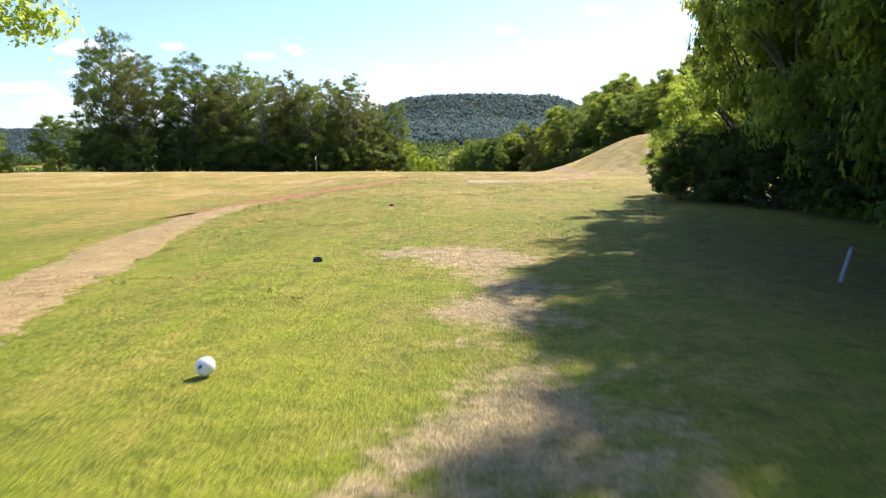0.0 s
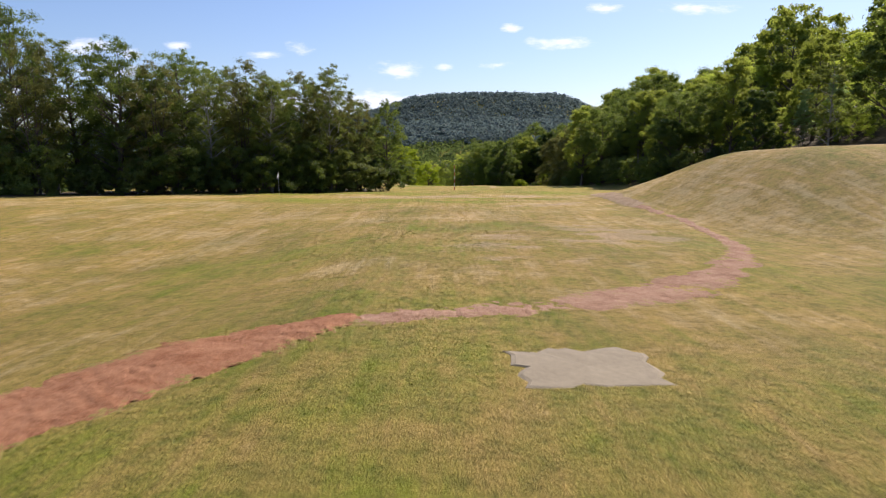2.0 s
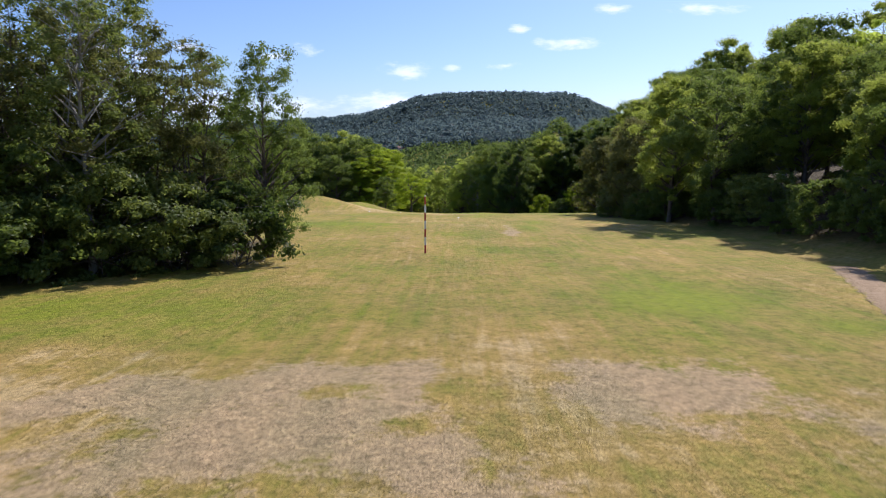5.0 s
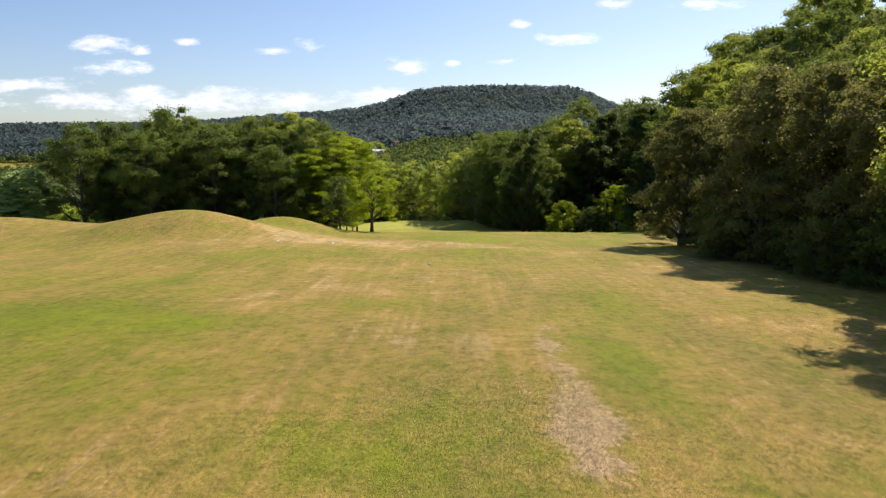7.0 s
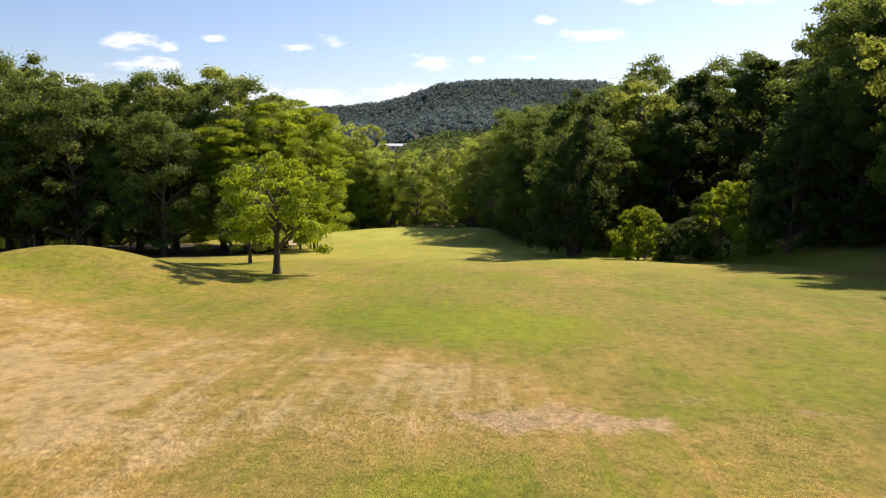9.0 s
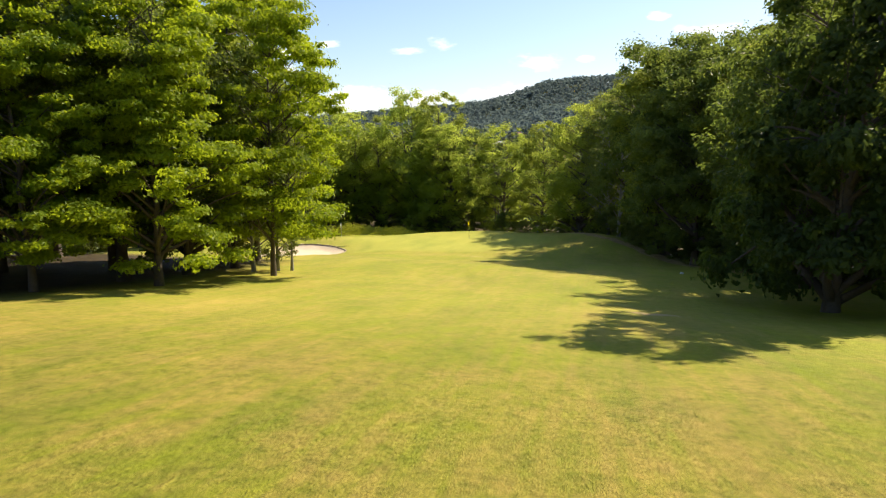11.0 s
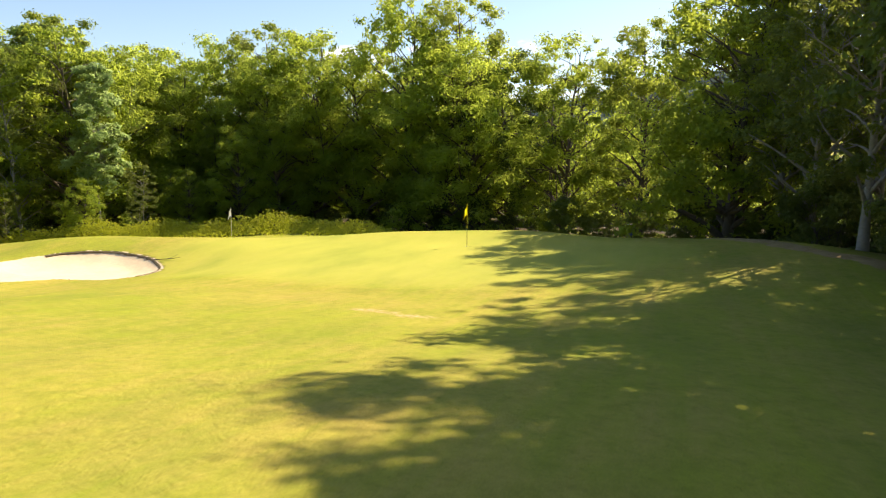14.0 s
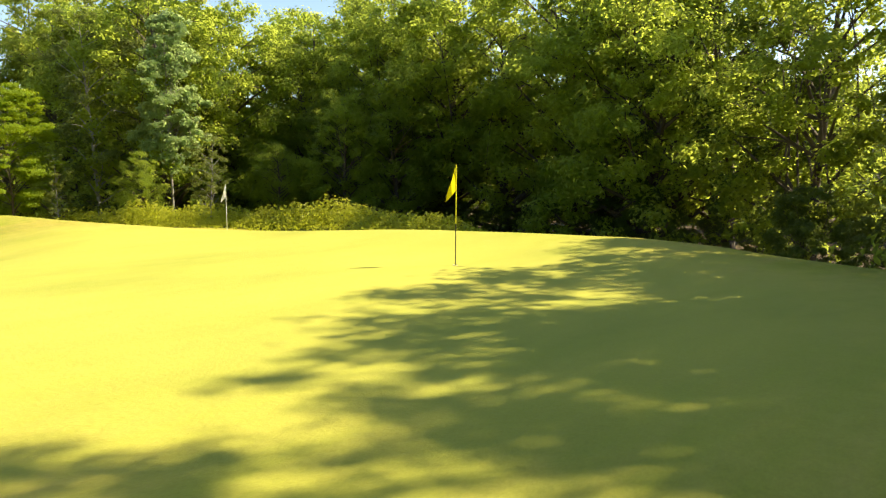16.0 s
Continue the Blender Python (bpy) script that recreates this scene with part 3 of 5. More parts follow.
def build_ground():
    xs = axis(-34, 24, 0.5, -3200, 3200)
    ys = axis(-6, 262, 0.6, -900, 2700)
    # closer mesh round the bunker's rim
    xs, ys = np.union1d(xs, np.arange(-27.4, -18.2, 0.2) + 0.03), np.union1d(ys, np.arange(235.2, 247.8, 0.2) + 0.03)
    gx, gy = np.meshgrid(xs, ys)
    v = np.stack([gx, gy, land(gx, gy)], -1).reshape(-1, 3)
    w = len(xs)
    i, j = np.meshgrid(np.arange(len(ys) - 1), np.arange(w - 1), indexing="ij")
    a = (i * w + j).ravel()
    me = mesh_np("ground", v, np.stack([a, a + 1, a + w + 1, a + w], 1), TURF, True)
    d, b, g, w_ = cover(v[:, 0], v[:, 1])
    far = np.maximum(np.maximum(step(310, 345, v[:, 1]), step(-50, -85, v[:, 0])), step(60, 85, v[:, 0]))
    d, b, w_ = d + (0.35 - d) * far, b * (1 - far), w_ * (1 - far)
    col = me.color_attributes.new("cover", "FLOAT_COLOR", "POINT")
    col.data.foreach_set("color", np.stack([d, b, g, w_], 1).astype(np.float32).ravel())
    return tagged(new("ground", me), "rolling golf course turf, lush and sun-dried in patches", "ground", kind="structure")


build_ground()


def ground_z(x, y):
    return float(land(x, y))


def ribbon(name, centre, widths, mat, lift, label, seed):
    """A strip laid over the ground along a curve, with ragged edges and a little thickness."""
    rng = np.random.default_rng(seed)
    c = np.array(centre, float)
    t = np.linspace(0, len(c) - 1, 560)
    k = np.arange(len(c))
    p = np.stack([np.interp(t, k, c[:, 0]), np.interp(t, k, c[:, 1])], 1)
    for _ in range(220):
        p[1:-1] = (p[:-2] + 2 * p[1:-1] + p[2:]) / 4
    w = np.interp(t, k, widths)
    d = np.gradient(p, axis=0)
    d /= np.linalg.norm(d, axis=1)[:, None]
    side = np.stack([-d[:, 1], d[:, 0]], 1)
    cols = 27
    rag = rng.normal(size=(2, len(p)))
    for _ in range(6):
        rag[:, 1:-1] = (rag[:, :-2] + rag[:, 1:-1] + rag[:, 2:]) / 3
    vs = []
    for q in range(cols):
        f = q / (cols - 1) * 2 - 1
        off = f * w / 2 + (rag[0] * (f > 0.9) + rag[1] * (f < -0.9)) * 0.25 + (f * rag[0] + rag[1]) * 0.05
        xy = p + side * off[:, None]
        # worn just into the turf, and lost under it towards the rim
        z = land(xy[:, 0], xy[:, 1]) + lift + 0.05 * (value_noise(xy[:, 0] + 0.4 * xy[:, 1], xy[:, 1] - 0.3 * xy[:, 0], 1.1, seed) - 0.5) + 0.03 * (value_noise(xy[:, 0] + 0.7 * xy[:, 1], xy[:, 1] - 0.6 * xy[:, 0], 0.17, seed + 1) - 0.5) - 0.07 * abs(f) ** 2.2
        vs.append(np.stack([xy[:, 0], xy[:, 1], z], 1))
    v = np.stack(vs, 1).reshape(-1, 3)
    i, j = np.meshgrid(np.arange(len(p) - 1), np.arange(cols - 1), indexing="ij")
    a = (i * cols + j).ravel()
    f = np.stack([a, a + cols, a + cols + 1, a + 1], 1)
    me = mesh_np(name, v, f, mat, True)
    rim = np.tile(np.abs(np.linspace(-1, 1, cols)), len(p)) ** 2.2
    me.attributes.new("rim", "FLOAT", "POINT").data.foreach_set("value", rim.astype(np.float32))
    return tagged(new(name, me), label, "path", kind="structure")


ribbon("path_trodden", [(-3.3, 2.0), (-4.9, 7.6), (-6.1, 12.0), (-6.9, 16.0), (-7.3, 20.5), (-7.6, 25.0), (-7.2, 28.0)], [2.3, 2.3, 2.3, 2.3, 2.4, 2.2, 1.6], TRODDEN, 0.035,
       "trodden sandy track worn through the grass", 2)
ribbon("path_gravel", [(-8.3, 21.5), (-8.3, 25.0), (-7.3, 28.8), (-5.1, 31.6), (-3.2, 33.4), (-1.6, 34.3)],
       [1.8, 3.2, 3.8, 3.4, 2.4, 0.9], GRAVEL, 0.05, "narrow worn red gravel path curving through the grass", 3)
ribbon("path_gravel", [(-2.4, 33.9), (0.2, 34.9), (2.6, 35.9), (5.2, 37.6), (7.8, 40.4), (9.8, 44.5), (11.0, 50), (11.6, 57), (11.8, 64)],
       [1.2, 1.8, 2.4, 2.7, 2.2, 1.2, 0.8, 0.7, 0.8], GRAVEL_FAINT, 0.022, "faded gravel path half lost in the grass", 6)
ribbon("path_gravel", [(11.8, 64), (12.0, 70), (12.4, 76.5), (13.4, 82.5), (15.6, 89), (18.6, 97), (21.0, 103)],
       [1.2, 1.4, 1.7, 1.9, 1.8, 1.7, 1.6], GRAVEL_DULL, 0.045, "pinkish gravel path along the foot of the bank", 4)
ribbon("path_dirt", [(15, 226), (12.0, 236), (9.0, 244), (5.0, 252), (1.5, 259), (-1, 266)], [1.4, 1.5, 1.6, 1.6, 1.5, 1.2], TRODDEN, 0.03,
       "shaded dirt track along the edge of the wood", 5)


def build_slab():
    rng = np.random.default_rng(8)
    t = thing("concrete_slab", (2.0, 31.4, ground_z(2.0, 31.4)), "weathered pale concrete slab set flush in the turf", "slab", turn=4)
    bm = bmesh.new()
    pts = []
    for k in range(36):
        a = 2 * math.pi * k / 36
        c, q = math.cos(a), math.sin(a)
        r = 1 / max(abs(c) / 1.0, abs(q) / 0.86)
        broken = 0.16 if rng.uniform() < 0.25 else 0.0
        pts.append((c * r * (1 - broken) + rng.normal() * 0.04, q * r * (1 - broken) + rng.normal() * 0.04))
    rings = [[bm.verts.new((x * f, y * f, z + rng.normal() * 0.003)) for x, y in pts] for f, z in ((0.93, 0.020), (1.0, 0.004), (1.02, -0.12))]
    bm.faces.new(rings[0])
    for up, low in zip(rings, rings[1:]):
        for i in range(len(pts)):
            j = (i + 1) % len(pts)
            bm.faces.new((up[i], low[i], low[j], up[j]))
    bmesh.ops.recalc_face_normals(bm, faces=bm.faces)
    part("slab", bm, CONCRETE, t)


build_slab()


def build_bunker():
    xs, ys = np.arange(-28.5, -17.5, 0.15), np.arange(234.5, 248.5, 0.15)
    gx, gy = np.meshgrid(xs, ys)
    inside = bunker_inside(gx, gy)
    # the sand is drawn up against the far lip and lies flush at the near side
    far = step(243.0, 246.0, gy)
    z = land(gx, gy, False) - (0.06 + 0.06 * far) * step(0.0, 0.14, inside) - 0.20 * step(0.05, 0.7, inside) + 0.012 * soft_noise(gx, gy, 0.5)
    v = np.stack([gx, gy, z], -1).reshape(-1, 3)
    w = len(xs)
    i, j = np.meshgrid(np.arange(len(ys) - 1), np.arange(w - 1), indexing="ij")
    a = (i * w + j).ravel()
    f = np.stack([a, a + 1, a + w + 1, a + w], 1)
    keep = (inside.ravel()[f] > 0.0).any(1)
    tagged(new("bunker_sand", mesh_np("bunker_sand", v, f[keep], SAND, True)), "pale raked sand in a bunker with a cut turf lip", "sand bunker", kind="structure")
    # the cut earth face under the turf of the far lip
    r = np.random.default_rng(19)
    ang = np.linspace(radians(-12), radians(150), 110)
    rad = np.linspace(0.7, 1.3, 160)
    rows_ = []
    for k, t in enumerate(ang):
        px, py = -22.7 + 3.9 * np.cos(t) * rad, 244.5 + 2.6 * np.sin(t) * rad
        hit = rad[np.argmax(bunker_inside(px, py) < 0.03)]
        thick = 0.03 + 0.12 * max(0.0, math.cos(t - 0.5)) * r.uniform(0.5, 1.1)
        line = []
        for out, down in ((1.012, -0.015), (0.988, 0.02), (0.984 - 0.012 * r.uniform(), 0.5 * thick), (0.972, thick + 0.06)):
            x, y = -22.7 + 3.9 * math.cos(t) * hit * out, 244.5 + 2.6 * math.sin(t) * hit * out
            line.append((x, y, float(land(x, y, False)) - down))
        rows_.append(line)
    v = np.array(rows_).reshape(-1, 3)
    i, j = np.meshgrid(np.arange(len(ang) - 1), np.arange(3), indexing="ij")
    a = (i * 4 + j).ravel()
    tagged(new("bunker_lip", mesh_np("bunker_lip", v, np.stack([a, a + 4, a + 5, a + 1], 1), SOIL)), "dark cut earth edge under the bunker's turf", "bunker edge", kind="structure")


build_bunker()


# ---- trees ----
planted = []
HEIGHT = {}
# how far the wood's shade reaches over the last fairway and the green
SHADE_EDGE = np.array([(-12, 257), (-6.4, 248), (-5.1, 243.5), (-4.7, 236.5), (-3.9, 231), (-0.2, 225.2), (3.3, 220.6), (6.4, 215.2), (5.2, 211.5), (3.6, 209), (4.7, 205.2), (3.9, 200.1), (4.5, 198), (6.6, 196.4)])


def tallest(x, y):
    """Height at which a tree's shade still ends at the edge of the shade."""
    a = radians(SUN_AZIMUTH)
    u, v = SHADE_EDGE[:, 0] * math.cos(a) - SHADE_EDGE[:, 1] * math.sin(a), SHADE_EDGE[:, 0] * math.sin(a) + SHADE_EDGE[:, 1] * math.cos(a)
    tu, tv = x * math.cos(a) - y * math.sin(a), x * math.sin(a) + y * math.cos(a)
    reach = tv - float(np.interp(tu + np.array([-3.6, -1.8, 0, 1.8, 3.6]), u, v).max())
    drop = ground_z(x, y) - ground_z(x - reach * math.sin(a), y - reach * math.cos(a))
    return max(4.0, min(reach * math.tan(radians(SUN_HEIGHT)) - drop - (0.6 if y < 250 else -0.2), (19.0 if x > 3 else 16.0) if y > 236 else 40))


def crown_radius(s, shape):
    s = np.asarray(s, float)
    if shape == "round":
        return np.sqrt(np.clip(1 - np.abs((s - 0.46) / 0.60) ** 2.2, 0.04, 1))
    if shape == "tall":
        return np.sqrt(np.clip(1 - np.abs((s - 0.45) / 0.60) ** 3.0, 0.05, 1)) * (1 - 0.18 * s)
    if shape == "full":
        return np.sqrt(np.clip(1 - (s * 0.97) ** 2.2, 0.03, 1)) * (0.86 + 0.14 * np.sin(s * 9))
    return np.sqrt(np.clip(1 - np.abs((s - 0.25) / 0.78) ** 2.2, 0.04, 1))  # dome


def make_tree(name, height, radius, base, clumps, per, leaf, seed, shape, leaf_mat, bark_mat, trunk, label, category="tree", stems=1, airy=0.0, group="", flat=0.72, limbs=46):
    """A tree at the origin: trunk with boughs, each bearing a lobe of twig clumps, and leaf sprays on the clumps."""
    rng = np.random.default_rng(seed)
    t = thing(name, (0, 0, 0), label, category, group)
    low = base * height
    rise = height - low
    HEIGHT[t.name] = height
    # lobes spread evenly over the envelope
    lobes = int(np.clip(clumps / 5, 10, 48))
    grid = np.linspace(0, 1, 200)
    share = np.cumsum(crown_radius(grid, shape) ** 1.2 + 0.10 + 0.35 * grid)
    s = np.interp((np.arange(lobes) + rng.uniform(0.1, 0.9, lobes)) / lobes, share / share[-1], grid)
    ang = np.arange(lobes) * 2.4 + rng.uniform(-0.6, 0.6, lobes)
    out = rng.uniform(0.40, 0.86, lobes)
    out[-1] = 0.12
    r = radius * crown_radius(s, shape) * out
    big = radius * rng.uniform(0.20, 0.42, lobes) * (0.76 + 0.24 * crown_radius(s, shape)) * (1 - 0.22 * airy)
    hub = np.stack([r * np.cos(ang), r * np.sin(ang), np.minimum(low + (0.07 + 0.86 * s) * rise, height - 0.62 * big)], 1)
    # clumps over the outer and upper side of each lobe
    own = rng.permutation(np.arange(clumps) % lobes)
    d = rng.normal(size=(clumps, 3)) + 0.55 * np.stack([np.cos(ang), np.sin(ang), np.full(lobes, 0.6)], 1)[own]
    d /= np.linalg.norm(d, axis=1)[:, None]
    centres = hub[own] + d * (big[own] * rng.uniform(0.30, 1.15, clumps))[:, None] * np.array([1.08, 1.08, 0.80])
    # a few clumps between the lobes close the crown
    loose = rng.uniform(size=clumps) < 0.28
    ls, la = np.interp(rng.uniform(size=clumps), share / share[-1], grid), rng.uniform(0, 2 * np.pi, clumps)
    lr = radius * crown_radius(ls, shape) * rng.uniform(0.35, 0.92, clumps)
    fill = np.stack([lr * np.cos(la), lr * np.sin(la), low + ls * 0.95 * rise], 1)
    centres = np.where(loose[:, None], fill, centres)
    centres[:, 2] = np.maximum(centres[:, 2], low * 0.8)
    # trunk and limbs
    pieces = []
    bases = [(0, 0)] if stems == 1 else [(0.28 * math.cos(a), 0.28 * math.sin(a)) for a in np.linspace(0, 6.28, stems, endpoint=False)]
    tops = []
    for bx, by in bases:
        steps = np.linspace(0, 1, 9)
        top = np.array([bx * 3.5 + rng.normal() * 0.12 * radius, by * 3.5 + rng.normal() * 0.12 * radius, height * 0.88])
        sway = np.cumsum(rng.normal(size=(9, 2)) * 0.035 * radius, axis=0) * steps[:, None]
        path = np.stack([bx + (top[0] - bx) * steps ** 1.3 + sway[:, 0], by + (top[1] - by) * steps ** 1.3 + sway[:, 1], -0.25 + (top[2] + 0.25) * steps], 1)
        rad = trunk / math.sqrt(stems) * (1 - 0.9 * steps) * np.where(steps < 0.02, 1.45, 1.0)
        pieces.append(tube(path, rad, 8))
        tops.append((path, rad))
    q = np.linspace(0, 1, 6)[:, None]
    for n in range(lobes):
        path, rad = tops[n % len(tops)]
        goal = hub[n] + np.array([0, 0, 0.3 * big[n]])
        hz = np.clip(goal[2] - np.hypot(goal[0], goal[1]) * rng.uniform(0.5, 1.0), min(low * 0.8, goal[2] * 0.8), goal[2])
        start = np.array([np.interp(hz, path[:, 2], path[:, 0]), np.interp(hz, path[:, 2], path[:, 1]), hz])
        rr = np.interp(hz, path[:, 2], rad) * rng.uniform(0.45, 0.7)
        mid = (start + goal) / 2 + rng.normal(size=3) * 0.08 * radius + np.array([0, 0, 0.04 * radius])
        line = (1 - q) ** 2 * start + 2 * q * (1 - q) * mid + q ** 2 * goal
        pieces.append(tube(line, rr * (1 - 0.85 * q[:, 0]) + 0.006, 5))
        for c in np.flatnonzero(own == n)[: max(1, limbs // lobes)]:
            k0 = line[int(rng.integers(2, 5))]
            twig = (1 - q[::2]) * k0 + q[::2] * centres[c] + rng.normal(size=(3, 3)) * 0.03 * radius * np.array([[0], [1], [0]])
            pieces.append(tube(twig, rr * 0.32 * (1 - 0.8 * q[::2, 0]) + 0.005, 4))
    v, f = joined(pieces)
    part("trunk", mesh_np("trunk", v, f, bark_mat, True), None, t)
    # leaf sprays
    size = big[own] * rng.uniform(0.27, 0.56, clumps)
    count = np.maximum(4, (per * (size / size.mean()) ** 2 * rng.uniform(0.7, 1.3, clumps)).astype(int))
    which = np.repeat(np.arange(clumps), count)
    k = len(which)
    e = rng.normal(size=(k, 3))
    e /= np.linalg.norm(e, axis=1)[:, None]
    far = rng.uniform(0.03, 1.0, k) ** 0.7 * np.where(rng.uniform(size=k) < 0.16, 1.5, 1.0)
    p = centres[which] + e * (size[which] * far)[:, None] * np.array([1.2, 1.2, flat])
    swell = (p - np.where(loose[:, None], centres, hub[own])[which]) / big[own[which]][:, None]
    nrm = 0.75 * swell + 0.45 * e + np.array([0, 0, 0.35]) + rng.normal(size=(k, 3)) * 0.38
    p[:, 2] = np.maximum(p[:, 2], 0.06)
    v, f = leaf_cards(rng, p, nrm, leaf)
    part("crown", mesh_np("crown", v, f, leaf_mat), None, t)
    return t


def plant(proto, x, y, scale=1.0, turn=0.0, tall=1.0, label=""):
    tall_m = HEIGHT[proto.name] * scale * tall
    if y > 195 and -9 < x < 46 and tall_m > 6:
        scale *= min(1.0, tallest(x, y) / tall_m)
    ob = copy_thing(proto, pose(x, y, ground_z(x, y) - 0.05, 0, 0, turn))
    ob.scale = (scale, scale, scale * tall)
    if label:
        tagged(ob, label)
    planted.append((x, y))
    return ob


W = "woodland trees"
def broadleaf(count, leaf, seed, greens, foot=(0.13, 0.16, 0.10), clumps=190, slim=1.0):
    """Five kinds of wood tree with sprays of one fineness."""
    return (make_tree("broadleaf_tree", 14.5, 4.6 * slim, foot[0], clumps, count, leaf, seed + 1, "round", greens[0], BARK, 0.24, "full green broadleaf tree at the wood's edge", group=W),
            make_tree("broadleaf_tree", 15.5, 4.1 * slim, foot[1], clumps, count, leaf, seed + 2, "tall", greens[1], BARK, 0.22, "tall green broadleaf tree in the wood", group=W),
            make_tree("broadleaf_tree", 13.5, 4.9 * slim, foot[2], clumps, count, leaf, seed + 3, "dome", greens[2], BARK, 0.25, "spreading green broadleaf tree", group=W),
            make_tree("birch_tree", 15, 3.1, 0.10, 150, int(count * 0.85), leaf * 0.8, seed + 4, "tall", LEAF_BIRCH, BARK_PALE, 0.14, "slender airy birch with a pale trunk", group=W, airy=0.3),
            make_tree("birch_tree", 13, 3.2, 0.06, 130, int(count * 0.7), leaf * 0.8, seed + 5, "tall", LEAF_BIRCH, BARK, 0.13, "light feathery tree with several thin stems", group=W, stems=3, airy=0.3))


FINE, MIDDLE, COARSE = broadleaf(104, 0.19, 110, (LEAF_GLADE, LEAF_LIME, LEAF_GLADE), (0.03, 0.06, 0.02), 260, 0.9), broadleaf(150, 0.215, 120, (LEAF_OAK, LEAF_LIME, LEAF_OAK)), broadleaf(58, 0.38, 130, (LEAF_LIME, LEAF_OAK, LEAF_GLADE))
DARK = make_tree("broadleaf_tree", 13, 4.0, 0.02, 170, 110, 0.30, 31, "full", LEAF_DARK, BARK, 0.22, "dense dark tree clothed in leaves to the ground", group=W)
SHRUB = [make_tree("shrub", 3.8, 2.1, 0.01, 150, 88, 0.14, 41, "dome", LEAF_OAK, BARK, 0.05, "leafy green shrub at the wood's edge", "shrub", 3, 0.5, group="undergrowth"),
         make_tree("shrub", 2.8, 2.0, 0.01, 140, 80, 0.13, 42, "dome", LEAF_DARK, BARK, 0.04, "low dark bush in the undergrowth", "shrub", 3, 0.5, group="undergrowth"),
         make_tree("shrub", 3.2, 1.9, 0.01, 140, 70, 0.13, 43, "dome", LEAF_BIRCH, BARK, 0.04, "straggling olive green bush", "shrub", 4, 0.8, group="undergrowth")]
CORE = (*FINE, *MIDDLE, *COARSE, DARK, *SHRUB)
OAK, BIRCH = MIDDLE[:3], MIDDLE[3:]

# single trees that stand out
lone = make_tree("maple_tree", 6.0, 3.3, 0.26, 84, 190, 0.17, 153, "round", LEAF_BRIGHT, BARK, 0.20, "bright green young maple standing alone on the fairway's edge", group="maples", flat=0.55)
lone.matrix_world = pose(-4.4, 177.9, ground_z(-4.4, 177.9) - 0.05, 0, 0, 20)
near_maple = make_tree("maple_tree", 17.5, 5.2, 0.13, 280, 240, 0.20, 52, "round", LEAF_BRIGHT, BARK, 0.15, "tall sunlit yellow-green maple with bare lower trunk", group="maples", flat=0.42)
near_maple.matrix_world = pose(-16.2, 220.8, ground_z(-16.2, 220.8) - 0.05)
low_maple = make_tree("maple_tree", 14.0, 4.4, 0.09, 300, 210, 0.19, 59, "full", LEAF_BRIGHT, BARK, 0.17, "broad sunlit yellow-green maple leafy almost to the grass", group="maples", flat=0.42)
low_maple.matrix_world = pose(-13.0, 205.6, ground_z(-13.0, 205.6) - 0.05)
hedge_tree = make_tree("broadleaf_tree", 8.0, 3.5, 0.01, 230, 105, 0.165, 53, "round", LEAF_LIME, BARK, 0.24, "dense leafy tree reaching down to the grass beside the tee", group="trees by the tee", airy=0.3)
hedge_tree.matrix_world = pose(13.0, 20.8, ground_z(13.0, 20.8) - 0.05)
hedge_tree.scale = (1.0, 1.0, 1.35)
bright_bush = make_tree("bush", 4.6, 2.3, 0.02, 140, 110, 0.17, 54, "dome", LEAF_BRIGHT, BARK, 0.07, "rounded bright yellow-green bush before the wood", "bush", 3, group="bright bushes")
bright_bush.matrix_world = pose(19.3, 202.0, ground_z(19.3, 202) - 0.05)
poplar = make_tree("poplar_tree", 13.5, 2.1, 0.27, 330, 95, 0.20, 55, "tall", LEAF_PALE, BARK_PALE, 0.09, "young silvery poplar in front of the wood", group="poplars")
poplar.matrix_world = pose(-39.4, 262.2, ground_z(-39.4, 262.2) - 0.05)
dark_tree = make_tree("broadleaf_tree", 12.5, 4.2, 0.03, 200, 120, 0.26, 56, "full", LEAF_DARK, BARK, 0.26, "big dark tree standing out from the wood", group=W)
dark_tree.matrix_world = pose(14.2, 207.5, ground_z(14.2, 207.5) - 0.05)
dark_tree.scale = (1.05, 1.05, 1.26)

olive_tree = make_tree("willow_tree", 11.5, 3.9, 0.03, 240, 120, 0.19, 58, "full", LEAF_OLIVE, BARK, 0.24, "olive-brown fine-leaved tree hanging to the grass", group=W)
olive_tree.matrix_world = pose(22.0, 147.8, ground_z(22.0, 147.8) - 0.05)

rng = np.random.default_rng(77)
